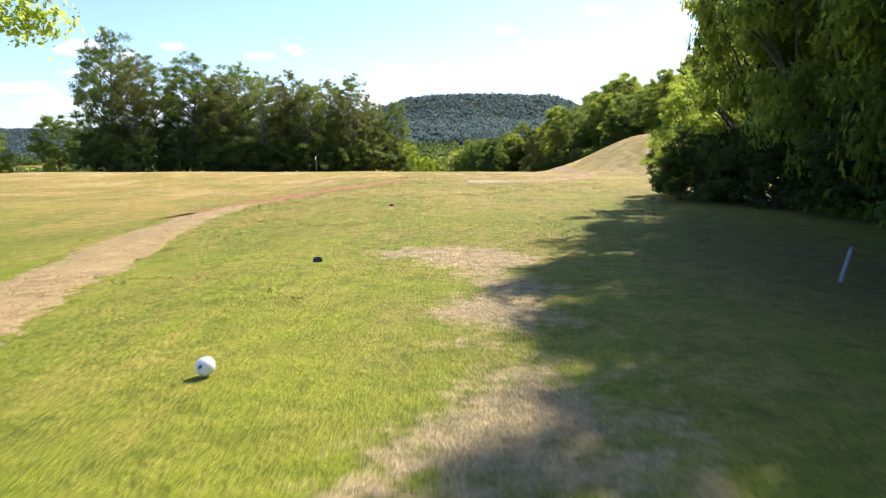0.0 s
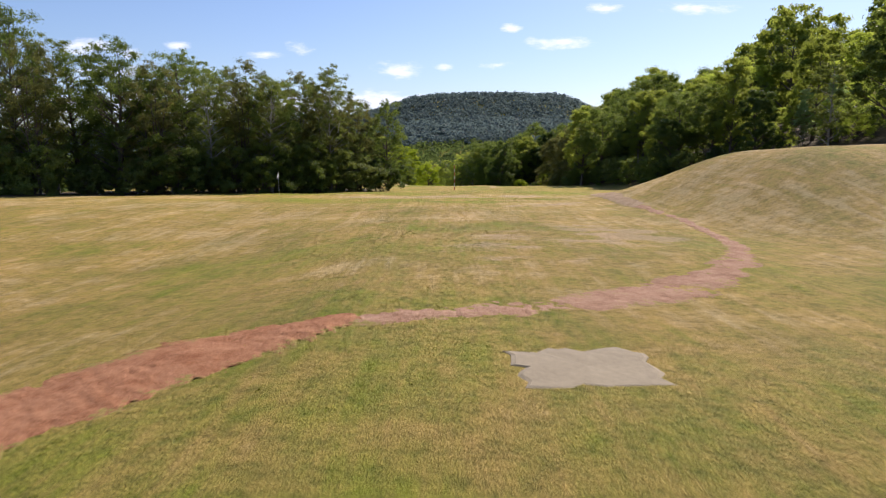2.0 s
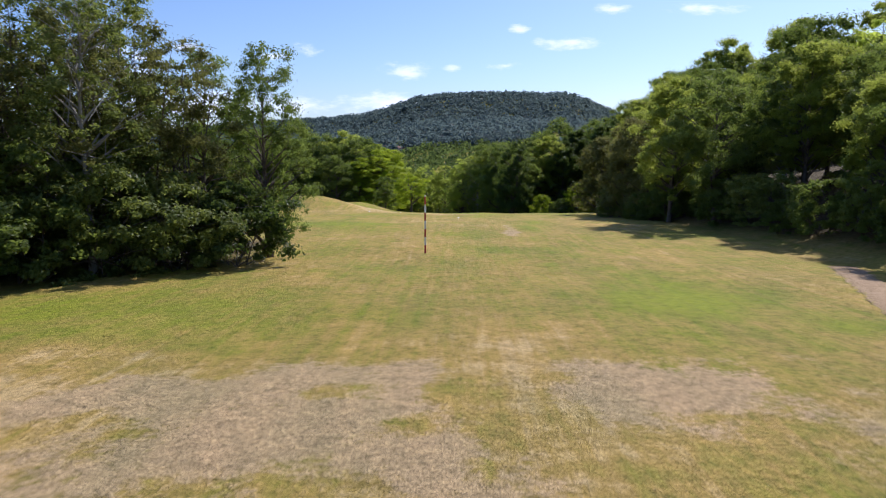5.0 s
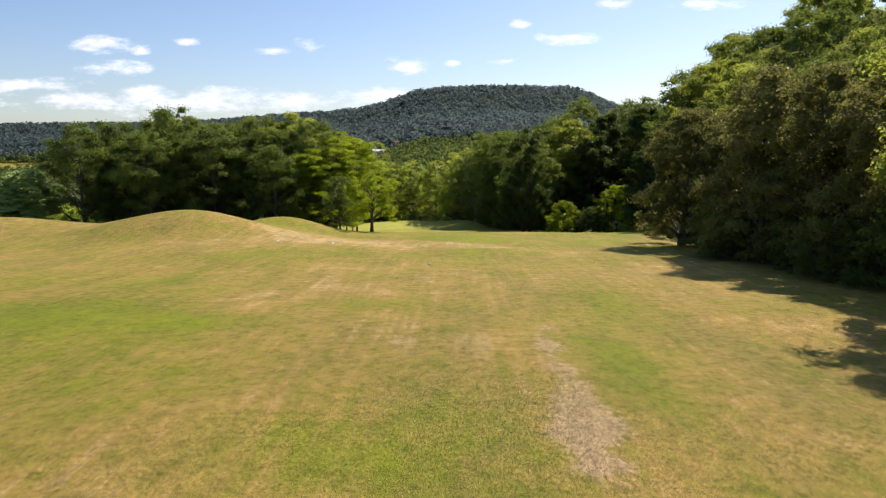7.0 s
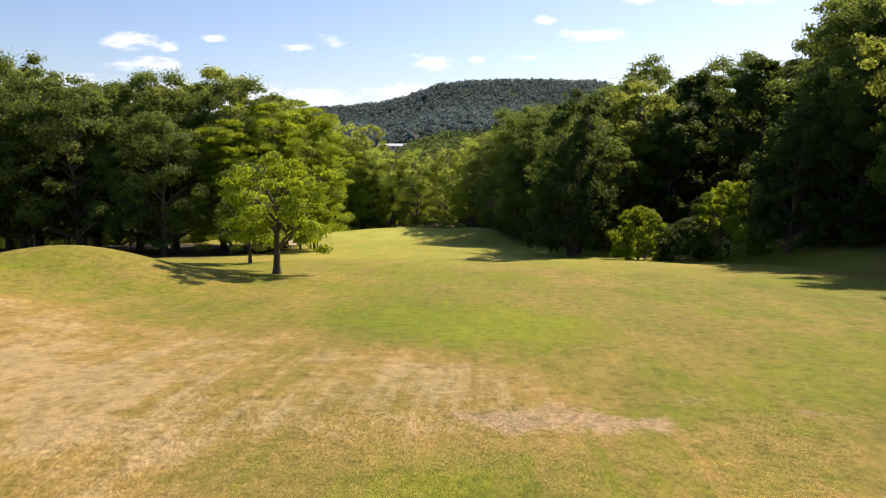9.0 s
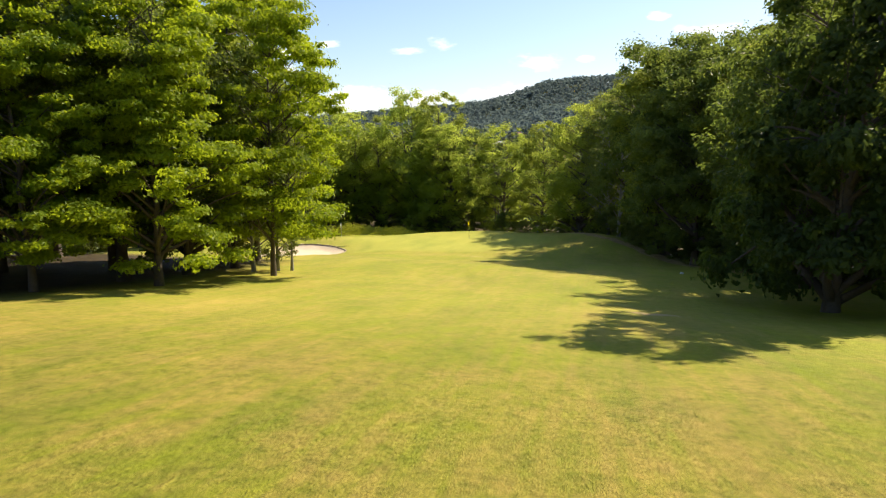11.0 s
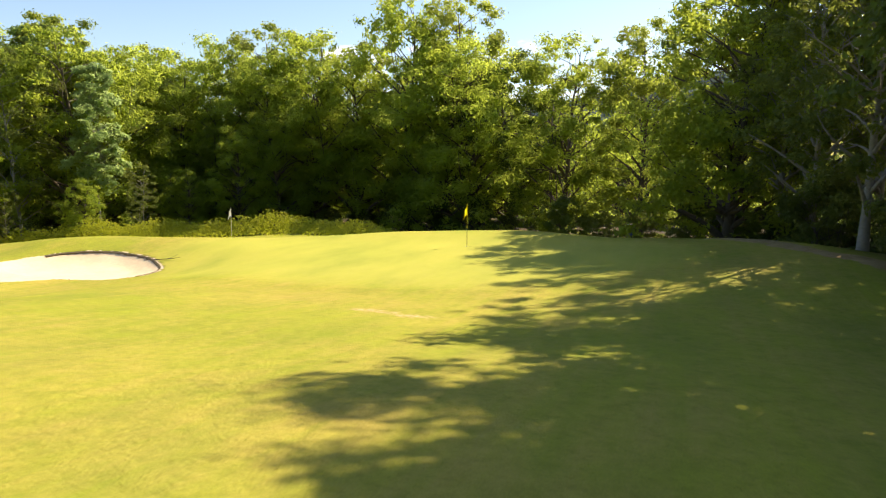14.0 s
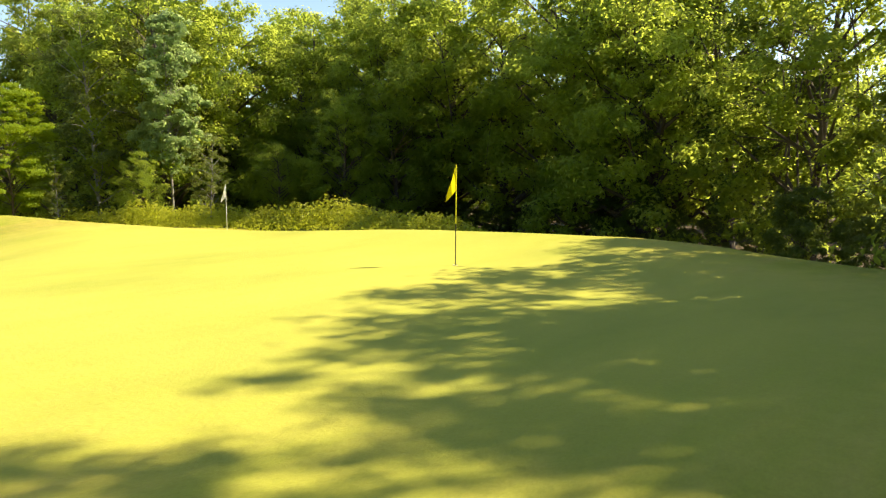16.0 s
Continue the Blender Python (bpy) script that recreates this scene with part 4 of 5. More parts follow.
# trees and overhanging boughs by the tee
# the rows set back are unseen, added to deepen the shade on the tee
for x, y, sc, tu, ta in ((11.0, 16.6, 0.95, 70, 1.38), (9.8, 13.4, 0.95, 160, 1.38), (9.8, 9.0, 1.0, 150, 1.42), (10.3, 15.0, 0.9, 40, 1.55), (11.5, 18.0, 0.95, 310, 1.4), (10.2, 11.3, 0.92, 250, 1.55), (12.2, 12.9, 0.95, 20, 1.6), (12.0, 9.4, 0.95, 110, 1.6), (12.2, 6.0, 0.95, 280, 1.6), (14.2, 14.4, 1.1, 330, 1.55), (14.4, 10.6, 1.1, 200, 1.55), (14.4, 6.6, 1.1, 75, 1.55), (9.8, 4.4, 1.0, 230, 1.32), (11, -1.0, 1.1, 310, 1.3), (9.4, 11.9, 1.0, 15, 1.38), (11.9, 14.2, 1.0, 100, 1.6), (8.9, 8.0, 0.9, 95, 1.4), (9.2, 15.2, 0.9, 200, 1.45),
                         (17.5, 20.5, 1.5, 20, 1.0), (17.2, 14.4, 1.55, 100, 1.0), (17.0, 8.4, 1.5, 190, 1.0), (17.5, 2.2, 1.5, 300, 1.0), (17, -4, 1.5, 10, 1.0),
                         (24, 12, 2.0, 45, 1.0), (24.5, 3, 2.0, 135, 1.0), (24, 21, 1.7, 225, 1.0), (22, -7, 1.9, 80, 1.0), (31, 8, 2.2, 200, 1.0), (31, 17, 2.0, 290, 1.0)):
    plant(hedge_tree, x, y, sc, tu, ta * (1.2 if x < 16 and y > 3 else 1.1))
plant(hedge_tree, 8.8, 19.0, 0.62, 140, 1.85)
plant(FINE[2], 8.9, 21.6, 0.34, 40, 1.0, "young sunlit leafy tree beside the dark trees of the tee")
plant(FINE[0], 6.9, 19.8, 0.22, 200, 1.1, "young sunlit leafy tree beside the dark trees of the tee")
for x, y, sc in ((7.6, 21.6, 0.62), (7.0, 18.6, 0.7), (7.6, 16.0, 0.75), (8.4, 13.4, 0.8), (8.2, 10.4, 0.8), (7.6, 7.0, 0.75), (7.6, 3.4, 0.8), (9.0, 18.8, 1.0), (9.6, 15.0, 1.0), (9.4, 11.8, 1.0)):
    plant(SHRUB[0] if y > 20 else SHRUB[1], x, y, sc, rng.uniform(0, 360))
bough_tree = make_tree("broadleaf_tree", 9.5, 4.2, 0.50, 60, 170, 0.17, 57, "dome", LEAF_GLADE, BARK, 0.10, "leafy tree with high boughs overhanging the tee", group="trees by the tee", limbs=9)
bough_tree.matrix_world = pose(-11.0, 11.0, ground_z(-11.0, 11.0) - 0.05)
# copse beyond the first fairway
feather = make_tree("birch_tree", 14.5, 3.2, 0.12, 280, 56, 0.14, 61, "tall", LEAF_BIRCH, BARK_PALE, 0.15, "slender airy birch in the copse", group=W, airy=0.9)
thicket = make_tree("birch_tree", 12.5, 3.2, 0.03, 280, 62, 0.14, 62, "tall", LEAF_OLIVE, BARK, 0.16, "many-stemmed olive green tree in the copse", group=W, stems=4, airy=0.9)
leafy = make_tree("broadleaf_tree", 14.0, 4.0, 0.04, 280, 84, 0.16, 63, "round", LEAF_OAK, BARK, 0.24, "full dark green tree in the copse", group=W, airy=0.5)
feather.matrix_world = pose(-22.0, 101.0, ground_z(-22.0, 101.0) - 0.05)
thicket.matrix_world = pose(-14.2, 101.2, ground_z(-14.2, 101.2) - 0.05)
leafy.matrix_world = pose(-31.5, 97.0, ground_z(-31.5, 97.0) - 0.05)
for x, y, kind in ((-7.3, 106.6, leafy), (-12.6, 103.6, thicket), (-15.0, 106.5, feather), (-17.2, 101.5, thicket), (-13.2, 99.8, feather), (-10.6, 104.2, thicket),
                   (-20.5, 104.0, feather), (-19.0, 97.0, leafy), (-23.5, 98.0, thicket), (-25.5, 105.5, feather), (-18.6, 94.6, feather), (-21.4, 95.6, thicket),
                   (-28.5, 96.5, leafy), (-29.0, 103.0, feather), (-33.5, 92.0, leafy), (-34.0, 100.5, feather), (-24.6, 93.6, feather), (-29.5, 91.6, thicket),
                   (-39.0, 94.5, leafy), (-40.0, 88.5, thicket), (-44.0, 92.0, leafy), (-42.0, 95.5, feather), (-47.5, 97.0, leafy), (-12.0, 110.0, leafy),
                   (-23.0, 110.0, leafy), (-27.5, 107.5, leafy), (-17.8, 108.5, leafy), (-36.5, 97.5, leafy), (-33.0, 105.0, leafy)):
    tall_m = np.interp(x, [-45, -38, -30, -23, -13, -10, -7], [19.5, 17.5, 16.0, 14.6, 14.6, 12.0, 11.6]) * rng.uniform(0.84, 1.04)
    sc = min(tall_m / HEIGHT[kind.name], 1.15)
    plant(kind, x, y, sc * (0.8 if x > -8 else 1.0), rng.uniform(0, 360), tall_m / HEIGHT[kind.name] / sc * (1.25 if x > -8 else 1.0))
for x, y in ((-8.0, 103.2), (-10.3, 101.6), (-12.6, 99.8), (-15.0, 98.2), (-16.8, 95.5), (-19.0, 93.6), (-21.8, 93.0), (-24.5, 91.8), (-27.5, 90.4), (-30.5, 88.5), (-34, 87), (-14, 102), (-18, 99), (-38, 86), (-11.5, 104.5), (-16.5, 103), (-21, 99.5), (-25, 96), (-26, 101), (-31, 94), (-31, 99), (-36, 92), (-42, 88), (-46, 90), (-20, 107), (-14, 107.5)):
    plant(SHRUB[rng.integers(3)], x, y, rng.uniform(1.0, 1.7), rng.uniform(0, 360))
# far left trees seen from the tee
for x, y, sc in ((-66, 118, 0.9), (-74, 112, 0.8), (-82, 120, 0.9), (-60, 124, 0.8)):
    plant(OAK[rng.integers(3)], x, y, sc, rng.uniform(0, 360))


def fill_wood(inside, x0, x1, y0, y1, gap, depth, kinds, weights, lo, hi, seed, grow=0.0):
    """Plants a jittered grid of trees where inside(x, y) gives the metres past the wood's edge."""
    r = np.random.default_rng(seed)
    for gy in np.arange(y0, y1, gap):
        for gx in np.arange(x0, x1, gap):
            x, y = gx + r.uniform(-0.42, 0.42) * gap, gy + r.uniform(-0.42, 0.42) * gap
            past = float(inside(x, y))
            pick, sc, tu, ta = r.choice(len(kinds), p=weights), r.uniform(lo, hi), r.uniform(0, 360), r.uniform(0.9, 1.12)
            if 1.2 < past < depth and all((x - a) ** 2 + (y - b) ** 2 > (0.62 * gap) ** 2 for a, b in planted):
                plant(kinds[pick], x, y, sc * (1 + grow * min(past, 10) / 10), tu, ta)


def right_wood(x, y):
    if 20 < x < 54 and abs((x - 22.5) * 0.8 - (y - 202) * 0.6) < 4.6:
        return -9  # trees left out so that sun reaches the bright bushes
    return x - np.interp(y, EDGE_RIGHT_Y, EDGE_RIGHT_X) if 86 < y < 266 else -9


def back_wood(x, y):
    if -43 < x < -27 and y < 274 and -6.2 < (x + 39.4) * 0.8 - (y - 262.2) * 0.6 < 3.2:
        return -9  # light reaches the poplar here
    return y - np.interp(x, EDGE_BACK_X, EDGE_BACK_Y)


planted += [(14.2, 207.5), (19.3, 202), (21.4, 147.8)]
# bright bushes before the right wood
plant(bright_bush, 25.9, 201.5, 1.35, 120, 1.05, "large bright green bush before the dark wood")
plant(SHRUB[1], 22.6, 200.4, 1.35, 40, 1.0, "dark rounded bush between two bright ones")
mix, wts = (OAK[0], OAK[1], OAK[2], BIRCH[0], BIRCH[1], DARK), (0.26, 0.26, 0.18, 0.12, 0.08, 0.10)
for x, y, kind, sc in ((23.0, 137.5, olive_tree, 0.85), (23.2, 152.8, olive_tree, 0.92), (21.0, 158.6, olive_tree, 0.9), (22.6, 142.6, olive_tree, 0.9), (21.4, 131.0, OAK[1], 0.82), (23.4, 126.0, OAK[0], 0.8), (31, 178, BIRCH[0], 1.0), (32.5, 184, BIRCH[0], 1.05)):
    plant(kind, x, y, sc, rng.uniform(0, 360))
far_mix = COARSE[:4]
for x, y, kind, sc in ((36.8, 98.4, FINE[2], 0.36), (37.6, 95.2, poplar, 0.46), (38.6, 92.0, FINE[0], 0.34), (35.6, 101.5, FINE[2], 0.42), (39.8, 89.4, FINE[2], 0.38), (34.2, 104.0, FINE[0], 0.4), (40.4, 94.6, poplar, 0.5), (36.6, 94.2, FINE[4], 0.3),
                       (41.6, 86.2, FINE[0], 0.36), (42.2, 82.0, FINE[2], 0.34), (42.8, 78.0, FINE[2], 0.36), (44.0, 90.4, FINE[0], 0.42), (43.2, 95.0, FINE[2], 0.4), (44.6, 100.4, FINE[0], 0.44), (46.4, 106.2, FINE[2], 0.46), (47.0, 84.0, FINE[0], 0.46)):
    plant(kind, x, y, sc, 37 * x, 1.0, "pale sunlit leafy bush on the crest of the bank")
fill_wood(right_wood, 2, 44, 88, 116, 5.0, 15, mix, wts, 0.58, 0.74, 5)
fill_wood(right_wood, 2, 44, 116, 150, 5.0, 15, mix, wts, 0.62, 0.78, 45)
fill_wood(right_wood, 2, 50, 150, 178, 5.2, 18, mix, wts, 0.66, 0.84, 15, 0.2)
fill_wood(right_wood, 2, 50, 178, 196, 5.2, 18, mix, wts, 0.98, 1.16, 19, 0.2)
for x, y, sc in ((36.0, 211.0, 1.1), (40.5, 218.5, 1.3), (34.0, 215.5, 1.3), (45.0, 225.0, 1.3), (31.6, 207.2, 0.5), (29.4, 197.5, 0.9)):
    plant(DARK, x, y, sc, rng.uniform(0, 360))
fill_wood(right_wood, 2, 58, 196, 226, 5.0, 24, mix, wts, 1.2, 1.5, 35)
for x, y, kind, sc in ((-0.6, 272.0, FINE[1], 1.15), (6.6, 258.6, feather, 1.3), (8.4, 250.4, feather, 1.25), (11.6, 243.5, OAK[0], 1.3), (14.0, 236.8, OAK[2], 1.4), (16.3, 229.8, OAK[1], 1.2), (15.6, 211.8, OAK[0], 1.15), (20.8, 216.8, OAK[1], 0.85), (22.5, 222.0, OAK[0], 0.95),
                       (17.0, 224.0, OAK[0], 1.3), (16.2, 217.6, OAK[2], 1.35), (-6.2, 273.8, FINE[0], 1.15), (-14.4, 275.6, FINE[2], 1.2), (-26.2, 283.5, FINE[1], 1.2)):
    plant(kind, x, y, sc, rng.uniform(0, 360))
# the trees whose shade lies over the green
for x, y, kind, sc in ((11.0, 240.2, OAK[1], 1.1), (13.2, 233.6, OAK[0], 1.1), (7.5, 255.2, feather, 1.25), (10.6, 257.8, feather, 1.25), (4.4, 260.6, FINE[2], 1.2), (8.8, 262.4, OAK[1], 1.15), (12.2, 248.4, feather, 1.35), (14.6, 242.0, OAK[0], 1.35)):
    plant(kind, x, y, sc, rng.uniform(0, 360))
fill_wood(right_wood, 2, 23, 218, 242, 5.4, 24, mix, wts, 1.15, 1.28, 25, 0.45)
fill_wood(right_wood, 23, 48, 206, 240, 6.2, 30, mix, wts, 1.36, 1.58, 27)
fill_wood(right_wood, 2, 22, 242, 264, 6.0, 9, (OAK[2], OAK[0], FINE[1], feather, FINE[3]), (0.2, 0.2, 0.15, 0.3, 0.15), 1.1, 1.22, 26, 0.4)
fill_wood(right_wood, 50, 80, 192, 244, 9.0, 60, mix, wts, 1.15, 1.35, 55)
fill_wood(right_wood, 30, 120, 60, 250, 9.5, 80, far_mix, (0.3, 0.3, 0.3, 0.1), 0.8, 1.1, 6)
fill_wood(lambda x, y: np.minimum(x - 34 - 0.02 * y, 95 - y), 34, 110, 24, 95, 8.5, 70, far_mix, (0.3, 0.2, 0.4, 0.1), 0.5, 0.9, 16)
# lower trees step up behind the poplar
for x, y, kind, sc in ((-35.6, 267.4, FINE[2], 0.42), (-33.0, 270.6, FINE[0], 0.62), (-37.8, 268.6, FINE[0], 0.42), (-36.4, 272.0, FINE[1], 0.62), (-30.6, 273.2, FINE[2], 0.8), (-33.6, 275.4, FINE[0], 1.12),
                       (-37.6, 275.6, FINE[2], 1.05), (-40.4, 269.4, FINE[2], 0.5), (-29.0, 276.6, FINE[0], 1.25), (-35.2, 279.0, FINE[1], 1.3), (-40.2, 279.4, FINE[0], 1.35), (-31.8, 280.0, FINE[2], 1.4),
                       (-47.0, 277.5, FINE[0], 1.3), (-44.4, 280.4, FINE[2], 1.35), (-42.4, 275.0, FINE[0], 1.15), (-49.6, 280.0, FINE[1], 1.3)):
    plant(kind, x, y, sc, 53 * x, 1.0, "sunlit green tree stepping up into the wood behind the green")
fill_wood(back_wood, -64, -14, 256, 300, 4.3, 8.2, FINE, (0.42, 0.16, 0.34, 0.04, 0.04), 1.1, 1.46, 7)
fill_wood(back_wood, -14, 10, 256, 300, 4.5, 8.0, (FINE[0], FINE[1], FINE[2], *OAK), (0.38, 0.18, 0.24, 0.08, 0.06, 0.06), 1.0, 1.3, 17)
fill_wood(lambda x, y: 20 if x < -64 or y > 292 else -9, -112, 8, 232, 322, 9.6, 60, far_mix, (0.3, 0.3, 0.3, 0.1), 0.8, 1.1, 61)
# copses left of the far fairway
for x, y, kind, sc in ((-9.6, 189.0, OAK[0], 0.48), (-20.0, 198.5, OAK[2], 0.88), (-15.5, 201.5, low_maple, 0.85), (-11.0, 212.5, near_maple, 0.86), (-15.0, 215.7, FINE[1], 1.05), (-19.0, 217.6, near_maple, 0.95)):
    plant(kind, x, y, sc, rng.uniform(0, 360))
fill_wood(lambda x, y: -9 if math.hypot(x + 20, y - 197) < 6 else np.minimum(np.minimum(-x - 11.5, y - 192 + 0.12 * (x + 12)), np.minimum(222 - y, 70 + x)), -46, -10, 186, 222, 5.2, 40, mix[:3], (0.4, 0.2, 0.4), 0.87, 1.03, 8, 0.22)
# stems in front of the green's maples
for x, y, sc in ((-12.1, 215.3, 0.7), (-11.5, 215.9, 0.6), (-15.6, 217.0, 0.8), (-12.8, 213.8, 0.75), (-17.2, 218.6, 0.75), (-16.9, 222.6, 0.62), (-15.4, 222.3, 0.55), (-18.3, 221.0, 0.6)):
    plant(FINE[3], x, y, sc, rng.uniform(0, 360), label="thin-stemmed young tree under the maples")
# willow bush on the far left
plant(poplar, -52, 196, 1.5, 30, 0.44, "pale grey-green willow beyond the mounds")
plant(poplar, -55, 198, 1.6, 130, 0.40, "pale grey-green willow beyond the mounds")
plant(near_maple, -43.6, 254.6, 0.52, 130, 1.0, "sunlit yellow-green young tree at the end of the brambles")
plant(FINE[3], -44.6, 259.8, 1.0, 20, 1.0, "tall pale-stemmed birch before the wood")
plant(FINE[2], -38.6, 259.8, 0.36, 10, 1.0, "low sunlit bushy tree under the poplar")
plant(near_maple, -47.0, 268.5, 0.98, 70, 1.0, "bright yellow-green tree standing out of the wood behind the green")
plant(poplar, -48.5, 265.5, 1.35, 20, 1.0, "tall silvery poplar in front of the wood")
for x, y, sc in ((-41.9, 256.4, 0.34), (-36.0, 262.8, 0.4)):
    plant(FINE[3], x, y, sc, rng.uniform(0, 360), label="slender sapling with a pale stem behind the brambles")
# undergrowth along the wood edges
for y in [*np.arange(96, 222, 3.1), *np.arange(222, 264, 1.9)]:
    x = np.interp(y, EDGE_RIGHT_Y, EDGE_RIGHT_X) + rng.uniform(0.6, 2.6)
    if not 196 < y < 206:
        plant(SHRUB[rng.integers(3)], x, y, rng.uniform(0.6, 1.25), rng.uniform(0, 360))
for x in np.arange(-46, 6, 2.7):
    plant(SHRUB[(0, 2)[rng.integers(2)]], x, np.interp(x, EDGE_BACK_X, EDGE_BACK_Y) + rng.uniform(1.0, 3.5), rng.uniform(0.5, 1.0), rng.uniform(0, 360))

# the first of each kind stands in the wood too
for ob, (x, y) in zip(CORE, [(-52, 272), (-56, 266), (-50, 278), (-58, 274), (-46, 276), (33, 131), (36, 141), (33, 150), (-31, 214), (35, 160),
                             (48, 131), (52, 141), (49, 150), (46, 121), (50, 160), (38, 170), (31, 118), (30, 108), (-30, 222)]):
    ob.matrix_world = pose(x, y, ground_z(x, y) - 0.05)


def scatter_far():
    """Far woods over the valley and the hill: many small crowns of leafy tufts."""
    r = np.random.default_rng(9)

    def crowns(xs, ys, rad, cards, size, name, mat, label):
        k = len(xs)
        z = land(xs, ys)
        rr = rad * r.uniform(0.7, 1.35, k)
        i = np.repeat(np.arange(k), cards)
        d = r.normal(size=(len(i), 3))
        d /= np.linalg.norm(d, axis=1)[:, None]
        d[:, 2] = np.abs(d[:, 2]) * 1.1 - 0.25
        c = np.stack([xs, ys, z + rr * 0.75], 1)[i] + d * rr[i][:, None] * r.uniform(0.7, 1.05, len(i))[:, None]
        v, f = leaf_cards(r, c, d + r.normal(size=d.shape) * 0.35, size, 0.8, 0.3)
        tagged(new(name, mesh_np(name, v, f, mat)), label, "woodland", kind="stuff")

    # valley floor, near
    x, y = r.uniform(-330, 120, 2600), r.uniform(150, 430, 2600)
    ok = (wooded(x, y) > 24) | (x < -72) | (y > 300)
    ok &= ~((x > 10) & (y < 290)) & ~((x > -114) & (y > 228) & (y < 326))
    x, y = x[ok], y[ok]
    crowns(x, y, 5.2, 110, 1.15, "far_wood", LEAF_FAR, "green woodland filling the valley below the course")
    # valley, farther
    y = r.uniform(400, 1050, 5200)
    x = r.uniform(-0.8, 0.5, 5200) * (y - 100)
    keep = soft_noise(x, y, 120) > -0.35
    crowns(x[keep], y[keep], 7.0, 26, 3.6, "valley_wood", LEAF_FAR, "distant woods and hedgerow trees in the valley")
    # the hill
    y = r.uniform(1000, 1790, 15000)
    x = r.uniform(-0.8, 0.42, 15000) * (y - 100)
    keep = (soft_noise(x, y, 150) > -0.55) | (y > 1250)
    crowns(x[keep], y[keep], 8.5, 17, 5.2, "hill_wood", LEAF_HILL_HAZE, "dense distant forest on the flat-topped hill")


scatter_far()

# ---- bramble hedge behind the green ----
def build_hedge():
    r = np.random.default_rng(12)
    k = 21000
    u = r.uniform(0, 1, k)
    x = -45 + 29 * u
    line = np.interp(x, [-45, -38, -30, -24, -16], [255, 258.5, 262, 263.5, 264.5])
    h = 0.40 + (0.25 + 0.85 * value_noise(x, x * 0, 2.3, 71) * (0.5 + value_noise(x, x * 0, 0.7, 72))) * step(-15.5, -19, x)
    w = r.normal(size=k) * 0.75
    y = line + w
    z = land(x, y) + r.uniform(0.05, 1, k) ** 0.7 * np.maximum(h, 0.12) * np.exp(-(w / 1.2) ** 2) * r.uniform(0.8, 1.25, k)
    nrm = np.stack([r.normal(size=k) * 0.5, w - 0.4 + r.normal(size=k) * 0.5, np.full(k, 0.8)], 1)
    v, f = leaf_cards(r, np.stack([x, y, z], 1), nrm, 0.17)
    tagged(new("bramble_hedge", mesh_np("bramble_hedge", v, f, LEAF_HEDGE)), "sunlit tangle of brambles and nettles behind the green", "undergrowth", kind="stuff")


build_hedge()


# ---- flags, posts and markers ----
def paint(name, a, rough=0.5):
    return plain_material(name, tuple(c * 0.88 for c in a), a, 20, rough, 0.1, 0.002)


YELLOW, WHITE, RED, BLACK = paint("yellow_paint", (0.85, 0.78, 0.03)), paint("white_paint", (0.80, 0.80, 0.80)), paint("red_paint", (0.45, 0.05, 0.05)), paint("dark_paint", (0.03, 0.03, 0.035))
STAKE_GREY = paint("stake_paint", (0.20, 0.23, 0.30))
BLUE = paint("blue_plastic", (0.10, 0.14, 0.30))
CLOTH_YELLOW = leaf_material("yellow_cloth", (0.80, 0.70, 0.02), (0.85, 0.78, 0.03), (0.9, 0.8, 0.02), 0.1)
CLOTH_WHITE = leaf_material("white_cloth", (0.78, 0.78, 0.78), (0.84, 0.84, 0.84), (0.8, 0.8, 0.8), 0.1)


def rod(z0, z1, r, sides=10):
    v, f = tube([(0, 0, z0), (0, 0, (z0 + z1) / 2), (0, 0, z1)], [r, r, r * 0.95], sides)
    bm = bmesh.new()
    vs = [bm.verts.new(c) for c in v]
    for q in f:
        bm.faces.new([vs[i] for i in q])
    bm.faces.new(vs[-sides:])
    return bm


def build_flag(x, y, height, cloth, stick, label, turn, lower=None):
    t = thing("golf_flag", (x, y, ground_z(x, y)), label, "golf flag", "flags", turn)
    cut = height * 0.42
    part("pole_base", rod(-0.1, cut, 0.011), lower or stick, t, "dark lower pole" if lower else "")
    part("pole", rod(cut, height, 0.010), stick, t)
    rows_, cols_ = 7, 7
    bm = bmesh.new()
    grid = []
    for i in range(rows_):
        a = i / (rows_ - 1)
        line = []
        for j in range(cols_):
            b = j / (cols_ - 1)
            # cloth hanging in folds from the top of the pole
            px = 0.012 + 0.24 * a * (0.35 + 0.65 * b) * (1.15 - 0.35 * b)
            pz = height - 0.02 - 0.50 * b - 0.34 * a * (1 - 0.35 * b)
            line.append(bm.verts.new((px, 0.05 * math.sin(6 * a + 2.5 * b), pz)))
        grid.append(line)
    for i in range(rows_ - 1):
        for j in range(cols_ - 1):
            bm.faces.new((grid[i][j], grid[i + 1][j], grid[i + 1][j + 1], grid[i][j + 1])).smooth = True
    part("cloth", bm, cloth, t)
    v, f = tube([(0, 0, 0.001), (0, 0, 0.010)], [0.054, 0.054], 20)
    part("cup", mesh_np("cup", v, f, WHITE), None, t)


build_flag(-7.3, 252.3, 2.0, CLOTH_YELLOW, YELLOW, "drooping yellow flag on a thin pole on the green", 215, BLACK)
build_flag(-23.6, 256.7, 2.1, CLOTH_WHITE, WHITE, "white flag on a thin pole beyond the green", 238)
build_flag(-16.4, 88.6, 2.2, CLOTH_WHITE, WHITE, "white flag on a leaning pole before the copse", 200)


